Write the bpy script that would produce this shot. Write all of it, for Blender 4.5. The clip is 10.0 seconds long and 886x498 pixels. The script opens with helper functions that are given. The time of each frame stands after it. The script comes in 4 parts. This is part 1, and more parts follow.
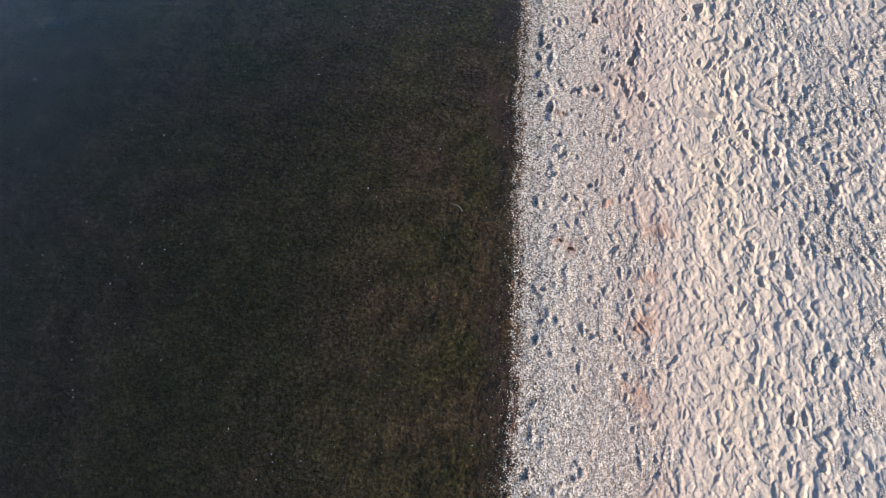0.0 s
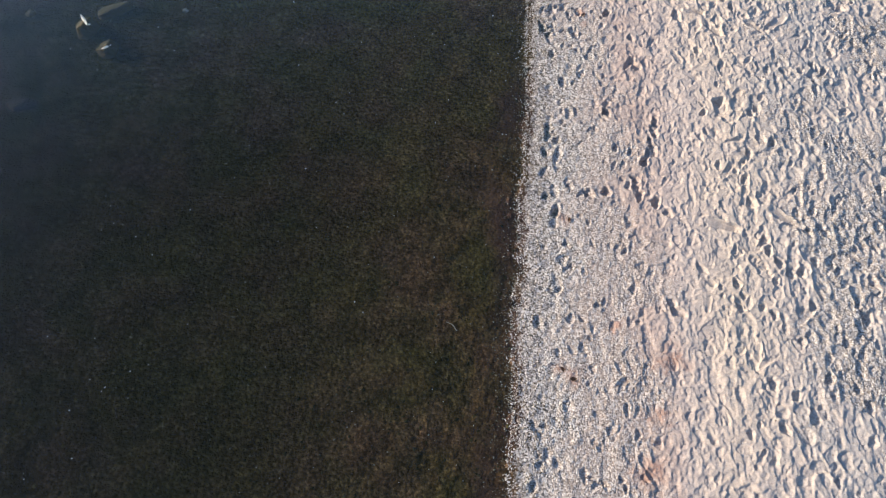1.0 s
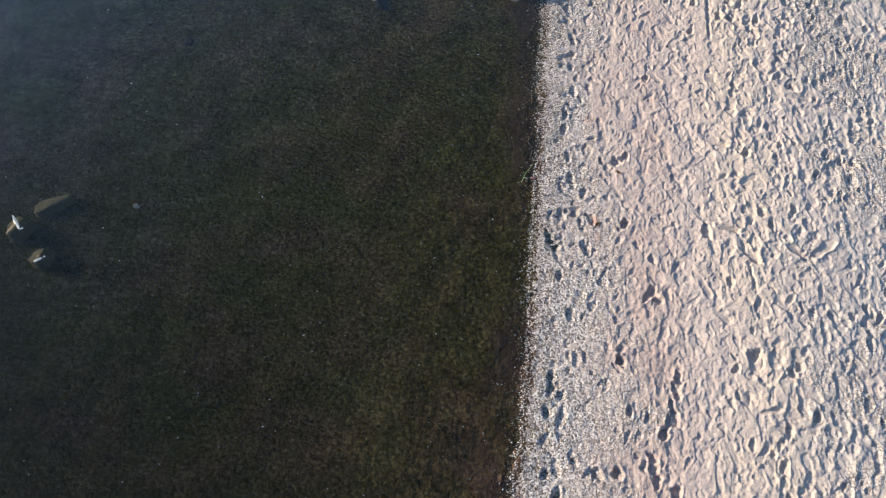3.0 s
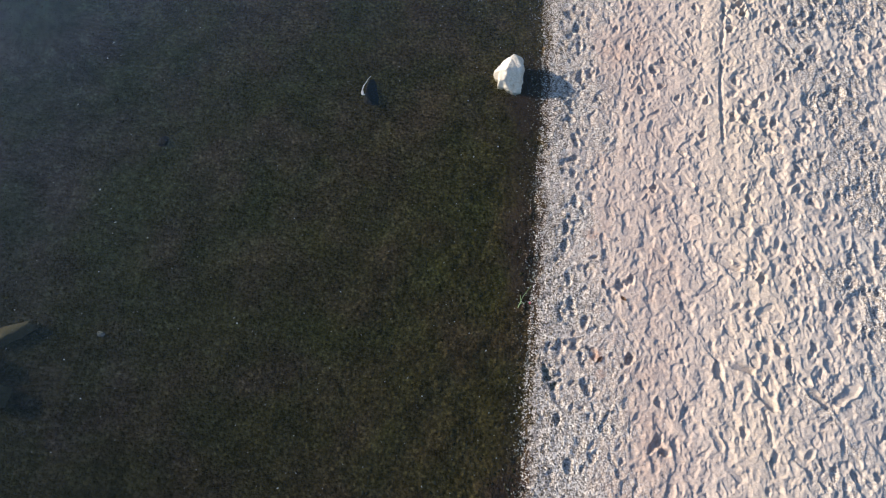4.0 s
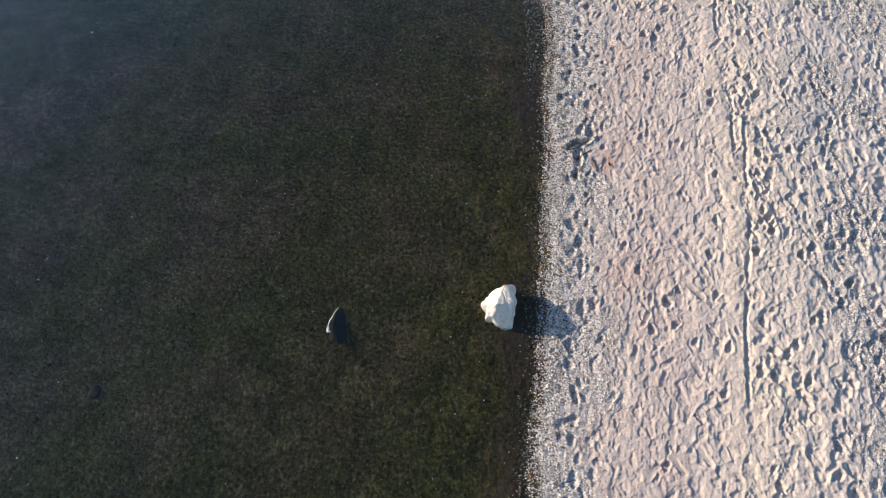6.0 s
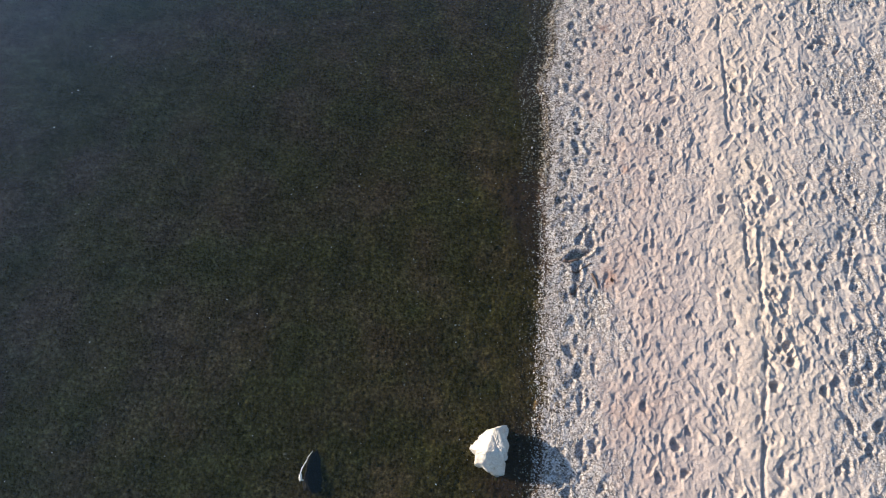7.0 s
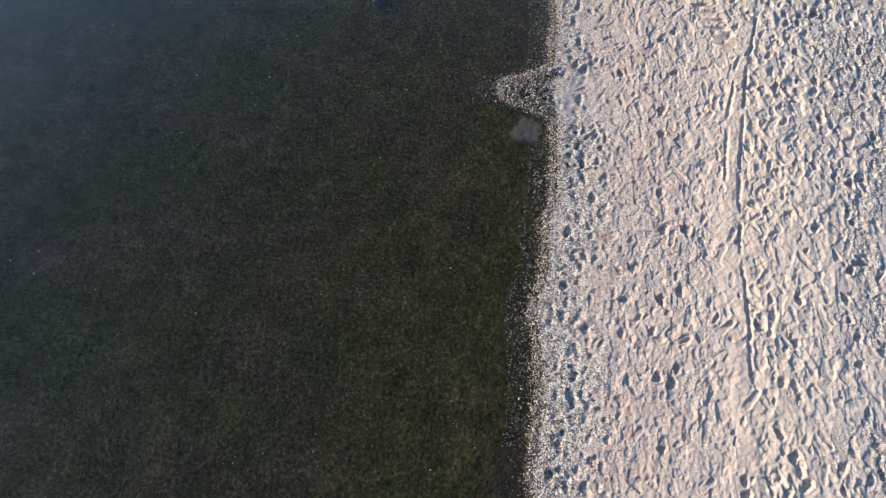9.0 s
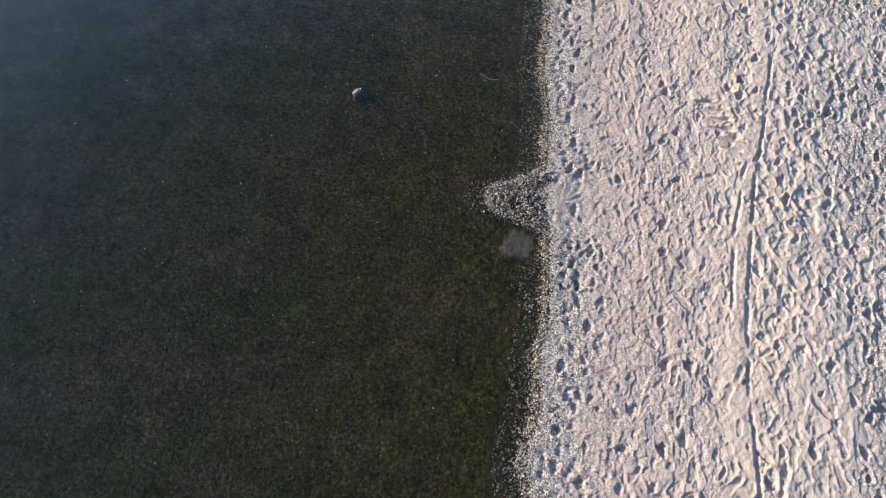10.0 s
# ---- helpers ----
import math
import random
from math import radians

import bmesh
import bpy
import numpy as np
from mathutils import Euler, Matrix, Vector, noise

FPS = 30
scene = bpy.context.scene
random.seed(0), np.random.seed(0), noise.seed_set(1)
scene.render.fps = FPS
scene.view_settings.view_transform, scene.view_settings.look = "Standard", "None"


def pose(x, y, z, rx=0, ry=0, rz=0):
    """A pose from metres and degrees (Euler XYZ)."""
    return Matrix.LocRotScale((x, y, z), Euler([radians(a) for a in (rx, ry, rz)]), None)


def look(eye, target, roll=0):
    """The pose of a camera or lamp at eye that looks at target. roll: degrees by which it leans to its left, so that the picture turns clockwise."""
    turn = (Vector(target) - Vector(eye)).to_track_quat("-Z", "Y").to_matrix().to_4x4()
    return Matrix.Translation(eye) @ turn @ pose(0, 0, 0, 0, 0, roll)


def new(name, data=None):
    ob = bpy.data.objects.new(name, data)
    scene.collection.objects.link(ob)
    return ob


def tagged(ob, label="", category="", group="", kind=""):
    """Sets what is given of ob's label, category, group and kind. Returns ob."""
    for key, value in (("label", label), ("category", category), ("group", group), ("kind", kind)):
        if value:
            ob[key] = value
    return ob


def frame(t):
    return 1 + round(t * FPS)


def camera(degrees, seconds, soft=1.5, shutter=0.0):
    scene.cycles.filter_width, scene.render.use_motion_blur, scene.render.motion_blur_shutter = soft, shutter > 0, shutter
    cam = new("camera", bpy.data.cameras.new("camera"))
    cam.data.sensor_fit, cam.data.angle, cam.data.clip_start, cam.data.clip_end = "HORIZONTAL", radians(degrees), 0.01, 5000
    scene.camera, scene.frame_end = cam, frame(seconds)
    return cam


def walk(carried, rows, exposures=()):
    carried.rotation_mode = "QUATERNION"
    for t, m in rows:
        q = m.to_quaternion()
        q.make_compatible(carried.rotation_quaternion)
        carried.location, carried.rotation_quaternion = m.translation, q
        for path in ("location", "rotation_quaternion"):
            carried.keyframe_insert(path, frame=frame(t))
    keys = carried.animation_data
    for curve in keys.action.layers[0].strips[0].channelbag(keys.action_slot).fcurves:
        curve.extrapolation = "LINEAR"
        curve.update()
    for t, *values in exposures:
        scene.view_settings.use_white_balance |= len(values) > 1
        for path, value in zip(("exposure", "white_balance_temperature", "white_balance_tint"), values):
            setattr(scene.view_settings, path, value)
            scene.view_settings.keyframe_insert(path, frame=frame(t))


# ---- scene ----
cam = camera(62.9, 10.0, soft=1.1)
EXPOSURE, KELVIN, TINT = 0.95, 6500, 10
PATH = [
    (0, (-1.173, 1.018, 7.775), (-1.114, 1.91, 5.986), 6.6),
    (0.5, (-1.109, 1.781, 7.753), (-1.06, 2.676, 5.965), 6.5),
    (1, (-1.089, 2.589, 7.734), (-1.047, 3.484, 5.946), 6.8),
    (1.5, (-1.069, 3.424, 7.74), (-1.033, 4.319, 5.951), 6.9),
    (2, (-1.058, 4.249, 7.748), (-1.028, 5.146, 5.96), 7.1),
    (2.5, (-1.026, 5.068, 7.748), (-1.008, 5.966, 5.961), 6.9),
    (2.7, (-1.038, 5.416, 7.77), (-1.02, 6.309, 5.98), 7.1),
    (3.8, (-1.081, 7.366, 7.861), (-1.067, 8.232, 6.058), 7.4),
    (4, (-1.05, 7.704, 7.886), (-1.046, 8.569, 6.082), 7.0),
    (4.5, (-1.05, 8.544, 7.932), (-1.053, 9.41, 6.129), 6.8),
    (5, (-1.055, 9.356, 7.944), (-1.067, 10.226, 6.143), 6.5),
    (5.5, (-1.041, 10.163, 7.954), (-1.063, 11.038, 6.155), 6.1),
    (5.7, (-1.032, 10.481, 7.96), (-1.058, 11.358, 6.163), 5.9),
    (6.8, (-1.009, 12.253, 7.903), (-1.051, 13.141, 6.111), 5.0),
    (7, (-1.005, 12.569, 7.878), (-1.051, 13.462, 6.089), 4.8),
    (7.5, (-1.02, 13.376, 7.852), (-1.071, 14.272, 6.065), 4.6),
    (8, (-1.013, 14.195, 7.851), (-1.07, 15.095, 6.066), 4.3),
    (8.5, (-1.022, 15.037, 7.874), (-1.085, 15.936, 6.088), 4.0),
    (9, (-0.973, 15.872, 7.911), (-1.052, 16.774, 6.127), 3.1),
    (9.5, (-0.983, 16.747, 7.961), (-1.064, 17.646, 6.176), 3.0),
    (10, (-0.964, 17.619, 7.993), (-1.052, 18.514, 6.206), 2.4),
]
walk(cam, [(t, look(eye, target, roll)) for t, eye, target, roll in PATH], [(0, EXPOSURE, KELVIN, TINT), (10, EXPOSURE, KELVIN, TINT)])

# ---------------------------------------------------------------- light
SUN_EL, SUN_AZ = 17.0, -79.0          # degrees; azimuth clockwise from +y
world = bpy.data.worlds.new("sky")
scene.world = world
world.use_nodes = True
wn = world.node_tree
sky = wn.nodes.new("ShaderNodeTexSky")
sky.sky_type, sky.sun_disc = "NISHITA", False
sky.sun_elevation, sky.sun_rotation = radians(SUN_EL), radians(SUN_AZ)
sky.air_density, sky.dust_density, sky.ozone_density = 1.2, 1.1, 4.2
wn.links.new(sky.outputs["Color"], wn.nodes["Background"].inputs["Color"])
wn.nodes["Background"].inputs["Strength"].default_value = 0.135

sun = new("sun", bpy.data.lights.new("sun", "SUN"))
sun.data.energy, sun.data.angle, sun.data.color = 4.0, radians(0.55), (1.0, 0.853, 0.672)
sa, se = radians(SUN_AZ), radians(SUN_EL)
sun.matrix_world = look((0, 0, 0), (-math.sin(sa) * math.cos(se), -math.cos(sa) * math.cos(se), -math.sin(se)))


# ---------------------------------------------------------------- materials
def mat(name):
    m = bpy.data.materials.new(name)
    m.use_nodes = True
    return m, m.node_tree, m.node_tree.nodes["Principled BSDF"]


def node(nt, kind, **values):
    n = nt.nodes.new("ShaderNode" + kind)
    for k, v in values.items():
        n.inputs[k.replace("_", " ")].default_value = v
    return n


def ramp(nt, fac, *stops):
    r = nt.nodes.new("ShaderNodeValToRGB")
    e = r.color_ramp.elements
    while len(e) < len(stops):
        e.new(0.5)
    for k, (p, c) in zip(e, stops):
        k.position = p
        k.color = (c, c, c, 1) if isinstance(c, (int, float)) else (*c, 1)
    nt.links.new(fac, r.inputs[0])
    return r.outputs[0]


def math_node(nt, op, a, b):
    n = nt.nodes.new("ShaderNodeMath")
    n.operation = op
    for i, v in enumerate((a, b)):
        if isinstance(v, (int, float)):
            n.inputs[i].default_value = v
        else:
            nt.links.new(v, n.inputs[i])
    return n.outputs[0]


def mix(nt, fac, a, b, blend="MIX"):
    n = nt.nodes.new("ShaderNodeMix")
    n.data_type, n.blend_type = "RGBA", blend
    for i, v in ((0, fac), (6, a), (7, b)):
        if isinstance(v, tuple):
            n.inputs[i].default_value = (*v, 1)
        elif isinstance(v, (int, float)):
            n.inputs[i].default_value = v
        else:
            nt.links.new(v, n.inputs[i])
    return n.outputs[2]


def noise_tex(nt, scale, detail=3.0, rough=0.55, vec=None):
    n = node(nt, "TexNoise", Scale=scale, Detail=detail, Roughness=rough)
    if vec:
        nt.links.new(vec, n.inputs["Vector"])
    return n.outputs[0]


def where(nt):
    return nt.nodes.new("ShaderNodeTexCoord").outputs["Object"]


def place_tex(nt):
    return nt.nodes.new("ShaderNodeNewGeometry").outputs["Position"]


def voronoi(nt, scale, vec):
    n = node(nt, "TexVoronoi", Scale=scale)
    nt.links.new(vec, n.inputs["Vector"])
    return n.outputs["Distance"], n.outputs["Color"]


def bump(nt, height, dist, strength, bsdf, prior=None):
    n = node(nt, "Bump", Distance=dist, Strength=strength)
    nt.links.new(height, n.inputs["Height"])
    if prior:
        nt.links.new(prior, n.inputs["Normal"])
    nt.links.new(n.outputs[0], bsdf.inputs["Normal"])
    return n.outputs[0]


def ground_material():
    m, nt, b = mat("sand_shingle_and_lake_bed")
    p = place_tex(nt)
    inland = nt.nodes.new("ShaderNodeAttribute")
    inland.attribute_name = "inland"
    silt = nt.nodes.new("ShaderNodeAttribute")
    silt.attribute_name = "silt"
    stain = nt.nodes.new("ShaderNodeAttribute")
    stain.attribute_name = "stain"
    s = inland.outputs["Fac"]
    broad = noise_tex(nt, 0.9, 4, 0.6, p)
    mid = noise_tex(nt, 6.0, 4, 0.6, p)
    fine = noise_tex(nt, 95.0, 3, 0.7, p)
    grit = noise_tex(nt, 38.0, 3, 0.7, p)
    # dry sand: pinkish grey, yellower along the trampled middle, greyer and grittier inland
    sand = mix(nt, ramp(nt, mid, (0.35, 0), (0.65, 1)), (0.485, 0.41, 0.37), (0.54, 0.462, 0.415))
    yellow = math_node(nt, "MULTIPLY", ramp(nt, math_node(nt, "MULTIPLY", s, 0.2), (0.36, 0), (0.46, 1), (0.54, 1), (0.66, 0.2)), ramp(nt, broad, (0.35, 0.2), (0.6, 0.85)))
    sand = mix(nt, yellow, sand, (0.535, 0.447, 0.375))
    grey = math_node(nt, "MULTIPLY", ramp(nt, math_node(nt, "MULTIPLY", s, 0.2), (0.5, 0), (0.75, 0.8)), ramp(nt, noise_tex(nt, 1.7, 4, 0.6, p), (0.4, 0), (0.6, 1)))
    sand = mix(nt, grey, sand, (0.47, 0.43, 0.40))
    rust = math_node(nt, "MULTIPLY", ramp(nt, math_node(nt, "MULTIPLY", s, 0.2), (0.08, 0), (0.16, 1), (0.26, 1), (0.36, 0)), ramp(nt, noise_tex(nt, 1.3, 5, 0.65, p), (0.47, 0), (0.68, 0.5)))
    along = nt.nodes.new("ShaderNodeSeparateXYZ")
    nt.links.new(p, along.inputs[0])
    pink = math_node(nt, "MULTIPLY", ramp(nt, math_node(nt, "MULTIPLY", along.outputs[1], 0.04), (0.24, 0.75), (0.42, 0.12)), ramp(nt, math_node(nt, "MULTIPLY", s, 0.2), (0.10, 0), (0.16, 1), (0.28, 1), (0.38, 0)))
    sand = mix(nt, pink, sand, (0.47, 0.35, 0.30))
    sand = mix(nt, rust, sand, (0.42, 0.28, 0.225))
    sand = mix(nt, 1.0, sand, ramp(nt, grit, (0.3, 0.84), (0.7, 1.1)), "MULTIPLY")
    sand = mix(nt, 1.0, sand, ramp(nt, fine, (0.3, 0.80), (0.7, 1.10)), "MULTIPLY")
    sand = mix(nt, 1.0, sand, ramp(nt, math_node(nt, "MULTIPLY", s, 0.2), (0.30, (0.86, 0.84, 0.835)), (0.5, (0.93, 0.925, 0.915))), "MULTIPLY")
    # shingle strip
    d1, c1 = voronoi(nt, 62, p)
    cell = nt.nodes.new("ShaderNodeSeparateColor")
    nt.links.new(c1, cell.inputs[0])
    shingle = ramp(nt, cell.outputs[0], (0.0, (0.10, 0.085, 0.075)), (0.35, (0.275, 0.24, 0.215)), (0.7, (0.44, 0.395, 0.36)), (1.0, (0.61, 0.57, 0.53)))
    edge = math_node(nt, "ADD", math_node(nt, "ADD", s, math_node(nt, "MULTIPLY", math_node(nt, "SUBTRACT", mid, 0.5), 0.25)), math_node(nt, "MULTIPLY", math_node(nt, "SUBTRACT", grit, 0.5), 0.45))
    pebbly = nt.nodes.new("ShaderNodeAttribute")
    pebbly.attribute_name = "shingle"
    gravel = pebbly.outputs["Fac"]
    dry = mix(nt, gravel, sand, shingle)
    dry = mix(nt, math_node(nt, "MULTIPLY", stain.outputs["Fac"], ramp(nt, grit, (0.35, 0.35), (0.6, 0.85))), dry, (0.34, 0.20, 0.15))
    # lake bed: algae-dulled pebbles
    d2, c2 = voronoi(nt, 34, p)
    cell2 = nt.nodes.new("ShaderNodeSeparateColor")
    nt.links.new(c2, cell2.inputs[0])
    bed = mix(nt, ramp(nt, broad, (0.4, 0), (0.62, 1)), (0.062, 0.052, 0.024), (0.082, 0.057, 0.037))
    bed = mix(nt, ramp(nt, noise_tex(nt, 1.1, 4, 0.6, p), (0.45, 0), (0.66, 0.7)), bed, (0.052, 0.050, 0.021))
    bed = mix(nt, 1.0, bed, ramp(nt, cell2.outputs[0], (0.0, 0.8), (0.6, 1.06), (1.0, 1.5)), "MULTIPLY")
    bed = mix(nt, 1.0, bed, ramp(nt, grit, (0.3, 0.72), (0.7, 1.28)), "MULTIPLY")
    # stone contrast fades offshore, the veil of deeper water put into the colour
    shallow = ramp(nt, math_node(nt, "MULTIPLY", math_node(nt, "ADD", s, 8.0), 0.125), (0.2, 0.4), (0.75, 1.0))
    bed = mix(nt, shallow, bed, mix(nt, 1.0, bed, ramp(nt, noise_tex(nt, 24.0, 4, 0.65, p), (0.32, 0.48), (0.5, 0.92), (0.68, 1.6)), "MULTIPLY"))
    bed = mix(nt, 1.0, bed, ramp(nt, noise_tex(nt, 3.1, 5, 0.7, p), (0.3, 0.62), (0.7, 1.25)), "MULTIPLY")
    # deeper bed darkened and blued: water absorption and sky reflection put in its colour
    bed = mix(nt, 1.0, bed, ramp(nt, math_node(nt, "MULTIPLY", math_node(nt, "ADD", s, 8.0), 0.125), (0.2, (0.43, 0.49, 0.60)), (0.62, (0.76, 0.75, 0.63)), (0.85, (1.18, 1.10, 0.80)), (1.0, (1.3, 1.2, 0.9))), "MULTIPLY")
    brown_edge = math_node(nt, "MULTIPLY", ramp(nt, math_node(nt, "ADD", math_node(nt, "MULTIPLY", math_node(nt, "SUBTRACT", broad, 0.5), 0.9), math_node(nt, "ADD", s, 0.85)), (0.35, 0), (0.62, 0.85)), ramp(nt, noise_tex(nt, 0.55, 2, 0.5, p), (0.40, 0.1), (0.55, 1)))
    bed = mix(nt, brown_edge, bed, mix(nt, ramp(nt, fine, (0.35, 0), (0.65, 1)), (0.055, 0.032, 0.022), (0.105, 0.068, 0.049)))
    early = nt.nodes.new("ShaderNodeSeparateXYZ")
    nt.links.new(p, early.inputs[0])
    rusty = math_node(nt, "MULTIPLY", ramp(nt, math_node(nt, "ADD", math_node(nt, "MULTIPLY", early.outputs[1], 0.04), math_node(nt, "MULTIPLY", math_node(nt, "SUBTRACT", broad, 0.5), 0.25)), (0.26, 1), (0.40, 0)),
                      ramp(nt, math_node(nt, "ADD", math_node(nt, "MULTIPLY", s, -0.125), math_node(nt, "MULTIPLY", math_node(nt, "SUBTRACT", broad, 0.5), 0.3)), (0.0, 0.75), (0.18, 0.9), (0.36, 0)))
    bed = mix(nt, rusty, bed, mix(nt, 1.0, bed, (1.5, 1.28, 1.6), "MULTIPLY"))
    # paler, bluer deep bed further along the shore: sky reflection painted into its colour
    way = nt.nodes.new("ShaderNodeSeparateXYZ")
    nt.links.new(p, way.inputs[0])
    sky_sheen = math_node(nt, "MULTIPLY", ramp(nt, math_node(nt, "MULTIPLY", way.outputs[1], 0.04), (0.30, 0), (0.46, 1), (0.62, 1), (0.8, 0.75)), ramp(nt, math_node(nt, "MULTIPLY", s, -0.125), (0.0, 0.0), (0.27, 0.35), (0.7, 1)))
    bed = mix(nt, sky_sheen, bed, mix(nt, 1.0, bed, (2.0, 2.2, 2.5), "MULTIPLY"))
    bed = mix(nt, silt.outputs["Fac"], bed, (0.27, 0.195, 0.165))
    wet = ramp(nt, edge, (0.05, 1), (0.085, 0))
    under = ramp(nt, math_node(nt, "MULTIPLY", math_node(nt, "ADD", s, 1.0), 0.5), (0.485, 1), (0.505, 0))
    col = mix(nt, wet, dry, mix(nt, 0.5, bed, shingle, "MULTIPLY"))
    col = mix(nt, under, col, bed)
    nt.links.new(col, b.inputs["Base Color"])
    nt.links.new(ramp(nt, wet, (0, 0.98), (1, 0.85)), b.inputs["Roughness"])
    nt.links.new(ramp(nt, under, (0, 0.12), (1, 0.02)), b.inputs["Specular IOR Level"])
    n = bump(nt, fine, 0.005, 0.4, b)
    n = bump(nt, grit, 0.014, 0.55, b, n)
    beyond = nt.nodes.new("ShaderNodeAttribute")
    beyond.attribute_name = "beyond"
    tread = mix(nt, beyond.outputs["Fac"], (0.5, 0.5, 0.5), noise_tex(nt, 8.0, 3, 0.55, p))
    n = bump(nt, tread, 0.11, 0.9, b, n)
    clump = math_node(nt, "MULTIPLY", noise_tex(nt, 16.0, 4, 0.6, p), ramp(nt, noise_tex(nt, 1.6, 3, 0.6, p), (0.38, 0.45), (0.62, 1.3)))
    lump = mix(nt, math_node(nt, "MULTIPLY", under, shallow), (0.5, 0.5, 0.5), clump)
    n = bump(nt, lump, 0.10, 1.0, b, n)
    stones = mix(nt, under, mix(nt, gravel, (0.5, 0.5, 0.5), d1), d2)
    bump(nt, stones, -0.02, 0.5, b, n)
    return m


def pebble_material(name, stops, rough, spec, piece=False):
    m, nt, b = mat(name)
    if piece:
        r = nt.nodes.new("ShaderNodeObjectInfo").outputs["Random"]
    else:
        r = nt.nodes.new("ShaderNodeNewGeometry").outputs["Random Per Island"]
    p = place_tex(nt)
    col = ramp(nt, r, *stops)
    col = mix(nt, 1.0, col, ramp(nt, noise_tex(nt, 90, 4, 0.6, p), (0.3, 0.7), (0.7, 1.2)), "MULTIPLY")
    nt.links.new(col, b.inputs["Base Color"])
    b.inputs["Roughness"].default_value = rough
    b.inputs["Specular IOR Level"].default_value = spec
    bump(nt, noise_tex(nt, 160, 3, 0.6, p), 0.003, 0.5, b)
    return m


def rock_material(name, light, dark, stain, scale=9.0, rough=0.85):
    m, nt, b = mat(name)
    p = where(nt)
    n1 = noise_tex(nt, scale, 6, 0.65, p)
    col = mix(nt, ramp(nt, n1, (0.35, 0), (0.62, 1)), dark, light)
    col = mix(nt, ramp(nt, noise_tex(nt, scale * 0.6, 5, 0.7, p), (0.50, 0), (0.68, 0.8)), col, stain)
    col = mix(nt, 1.0, col, ramp(nt, noise_tex(nt, scale * 9, 4, 0.7, p), (0.3, 0.8), (0.7, 1.12)), "MULTIPLY")
    nt.links.new(col, b.inputs["Base Color"])
    b.inputs["Roughness"].default_value = rough
    n = bump(nt, n1, 0.02, 0.5, b)
    bump(nt, noise_tex(nt, scale * 7, 5, 0.7, p), 0.006, 0.7, b, n)
    return m


def plain_material(name, a, c, scale=30.0, rough=0.8):
    m, nt, b = mat(name)
    p = where(nt)
    n = noise_tex(nt, scale, 5, 0.65, p)
    nt.links.new(mix(nt, ramp(nt, n, (0.35, 0), (0.65, 1)), a, c), b.inputs["Base Color"])
    b.inputs["Roughness"].default_value = rough
    bump(nt, n, 0.004, 0.6, b)
    return m


def water_material():
    m, nt, b = mat("clear_still_water")
    p = place_tex(nt)
    clear = node(nt, "BsdfTransparent", Color=(0.80, 0.835, 0.785, 1))
    gloss = node(nt, "BsdfGlossy", Color=(1, 1, 1, 1), Roughness=0.2)
    facing = node(nt, "LayerWeight", Blend=0.5)
    ripple = node(nt, "Bump", Distance=0.01, Strength=0.05)
    nt.links.new(noise_tex(nt, 5.0, 2, 0.5, p), ripple.inputs["Height"])
    nt.links.new(ripple.outputs[0], facing.inputs["Normal"])
    nt.links.new(ripple.outputs[0], gloss.inputs["Normal"])
    ms = nt.nodes.new("ShaderNodeMixShader")
    nt.links.new(math_node(nt, "ADD", math_node(nt, "MULTIPLY", math_node(nt, "POWER", facing.outputs["Facing"], 3.5), 1.95), 0.016), ms.inputs[0])
    nt.links.new(clear.outputs[0], ms.inputs[1])
    nt.links.new(gloss.outputs[0], ms.inputs[2])
    nt.links.new(ms.outputs[0], nt.nodes["Material Output"].inputs["Surface"])
    return m


M_GROUND = ground_material()
DRY = ((0.0, (0.05, 0.042, 0.037)), (0.3, (0.215, 0.185, 0.165)), (0.55, (0.43, 0.395, 0.37)), (0.8, (0.555, 0.525, 0.50)), (1.0, (0.69, 0.665, 0.64)))
EDGE = ((0.0, (0.06, 0.045, 0.032)), (0.4, (0.20, 0.15, 0.10)), (0.7, (0.34, 0.275, 0.20)), (1.0, (0.60, 0.55, 0.46)))
M_SHORE = pebble_material("dry_pebbles", DRY, 0.9, 0.12)
M_WET = pebble_material("wet_pebbles", ((0.0, (0.03, 0.024, 0.017)), (0.4, (0.10, 0.073, 0.047)), (0.7, (0.23, 0.17, 0.11)), (0.9, (0.34, 0.28, 0.20)), (1.0, (0.56, 0.51, 0.44))), 0.7, 0.15)
M_SPIT = pebble_material("damp_spit_pebbles", ((0.0, (0.035, 0.028, 0.022)), (0.4, (0.13, 0.11, 0.093)), (0.75, (0.28, 0.25, 0.225)), (0.92, (0.38, 0.34, 0.30)), (1.0, (0.62, 0.58, 0.53))), 0.75, 0.15)
M_GOLD = pebble_material("golden_wet_pebbles", EDGE, 0.7, 0.15)
M_PIECE = pebble_material("shore_pebble", EDGE, 0.75, 0.25, piece=True)
M_BED = pebble_material("algae_pebbles", ((0.0, (0.027, 0.025, 0.014)), (0.45, (0.046, 0.041, 0.022)), (0.8, (0.074, 0.064, 0.03)), (0.985, (0.10, 0.085, 0.05)), (1.0, (0.20, 0.18, 0.13))), 0.95, 0.03)
M_SPECK = pebble_material("pale_bed_pebbles", ((0.0, (0.16, 0.15, 0.12)), (0.5, (0.34, 0.32, 0.27)), (0.8, (0.52, 0.49, 0.44)), (1.0, (0.74, 0.71, 0.66))), 0.9, 0.05)
M_WATER = water_material()
M_WHITE = rock_material("pale_limestone", (0.62, 0.565, 0.49), (0.48, 0.425, 0.355), (0.38, 0.30, 0.21))
M_BROWN = rock_material("algae_brown_stone", (0.16, 0.12, 0.062), (0.10, 0.078, 0.044), (0.07, 0.065, 0.03))
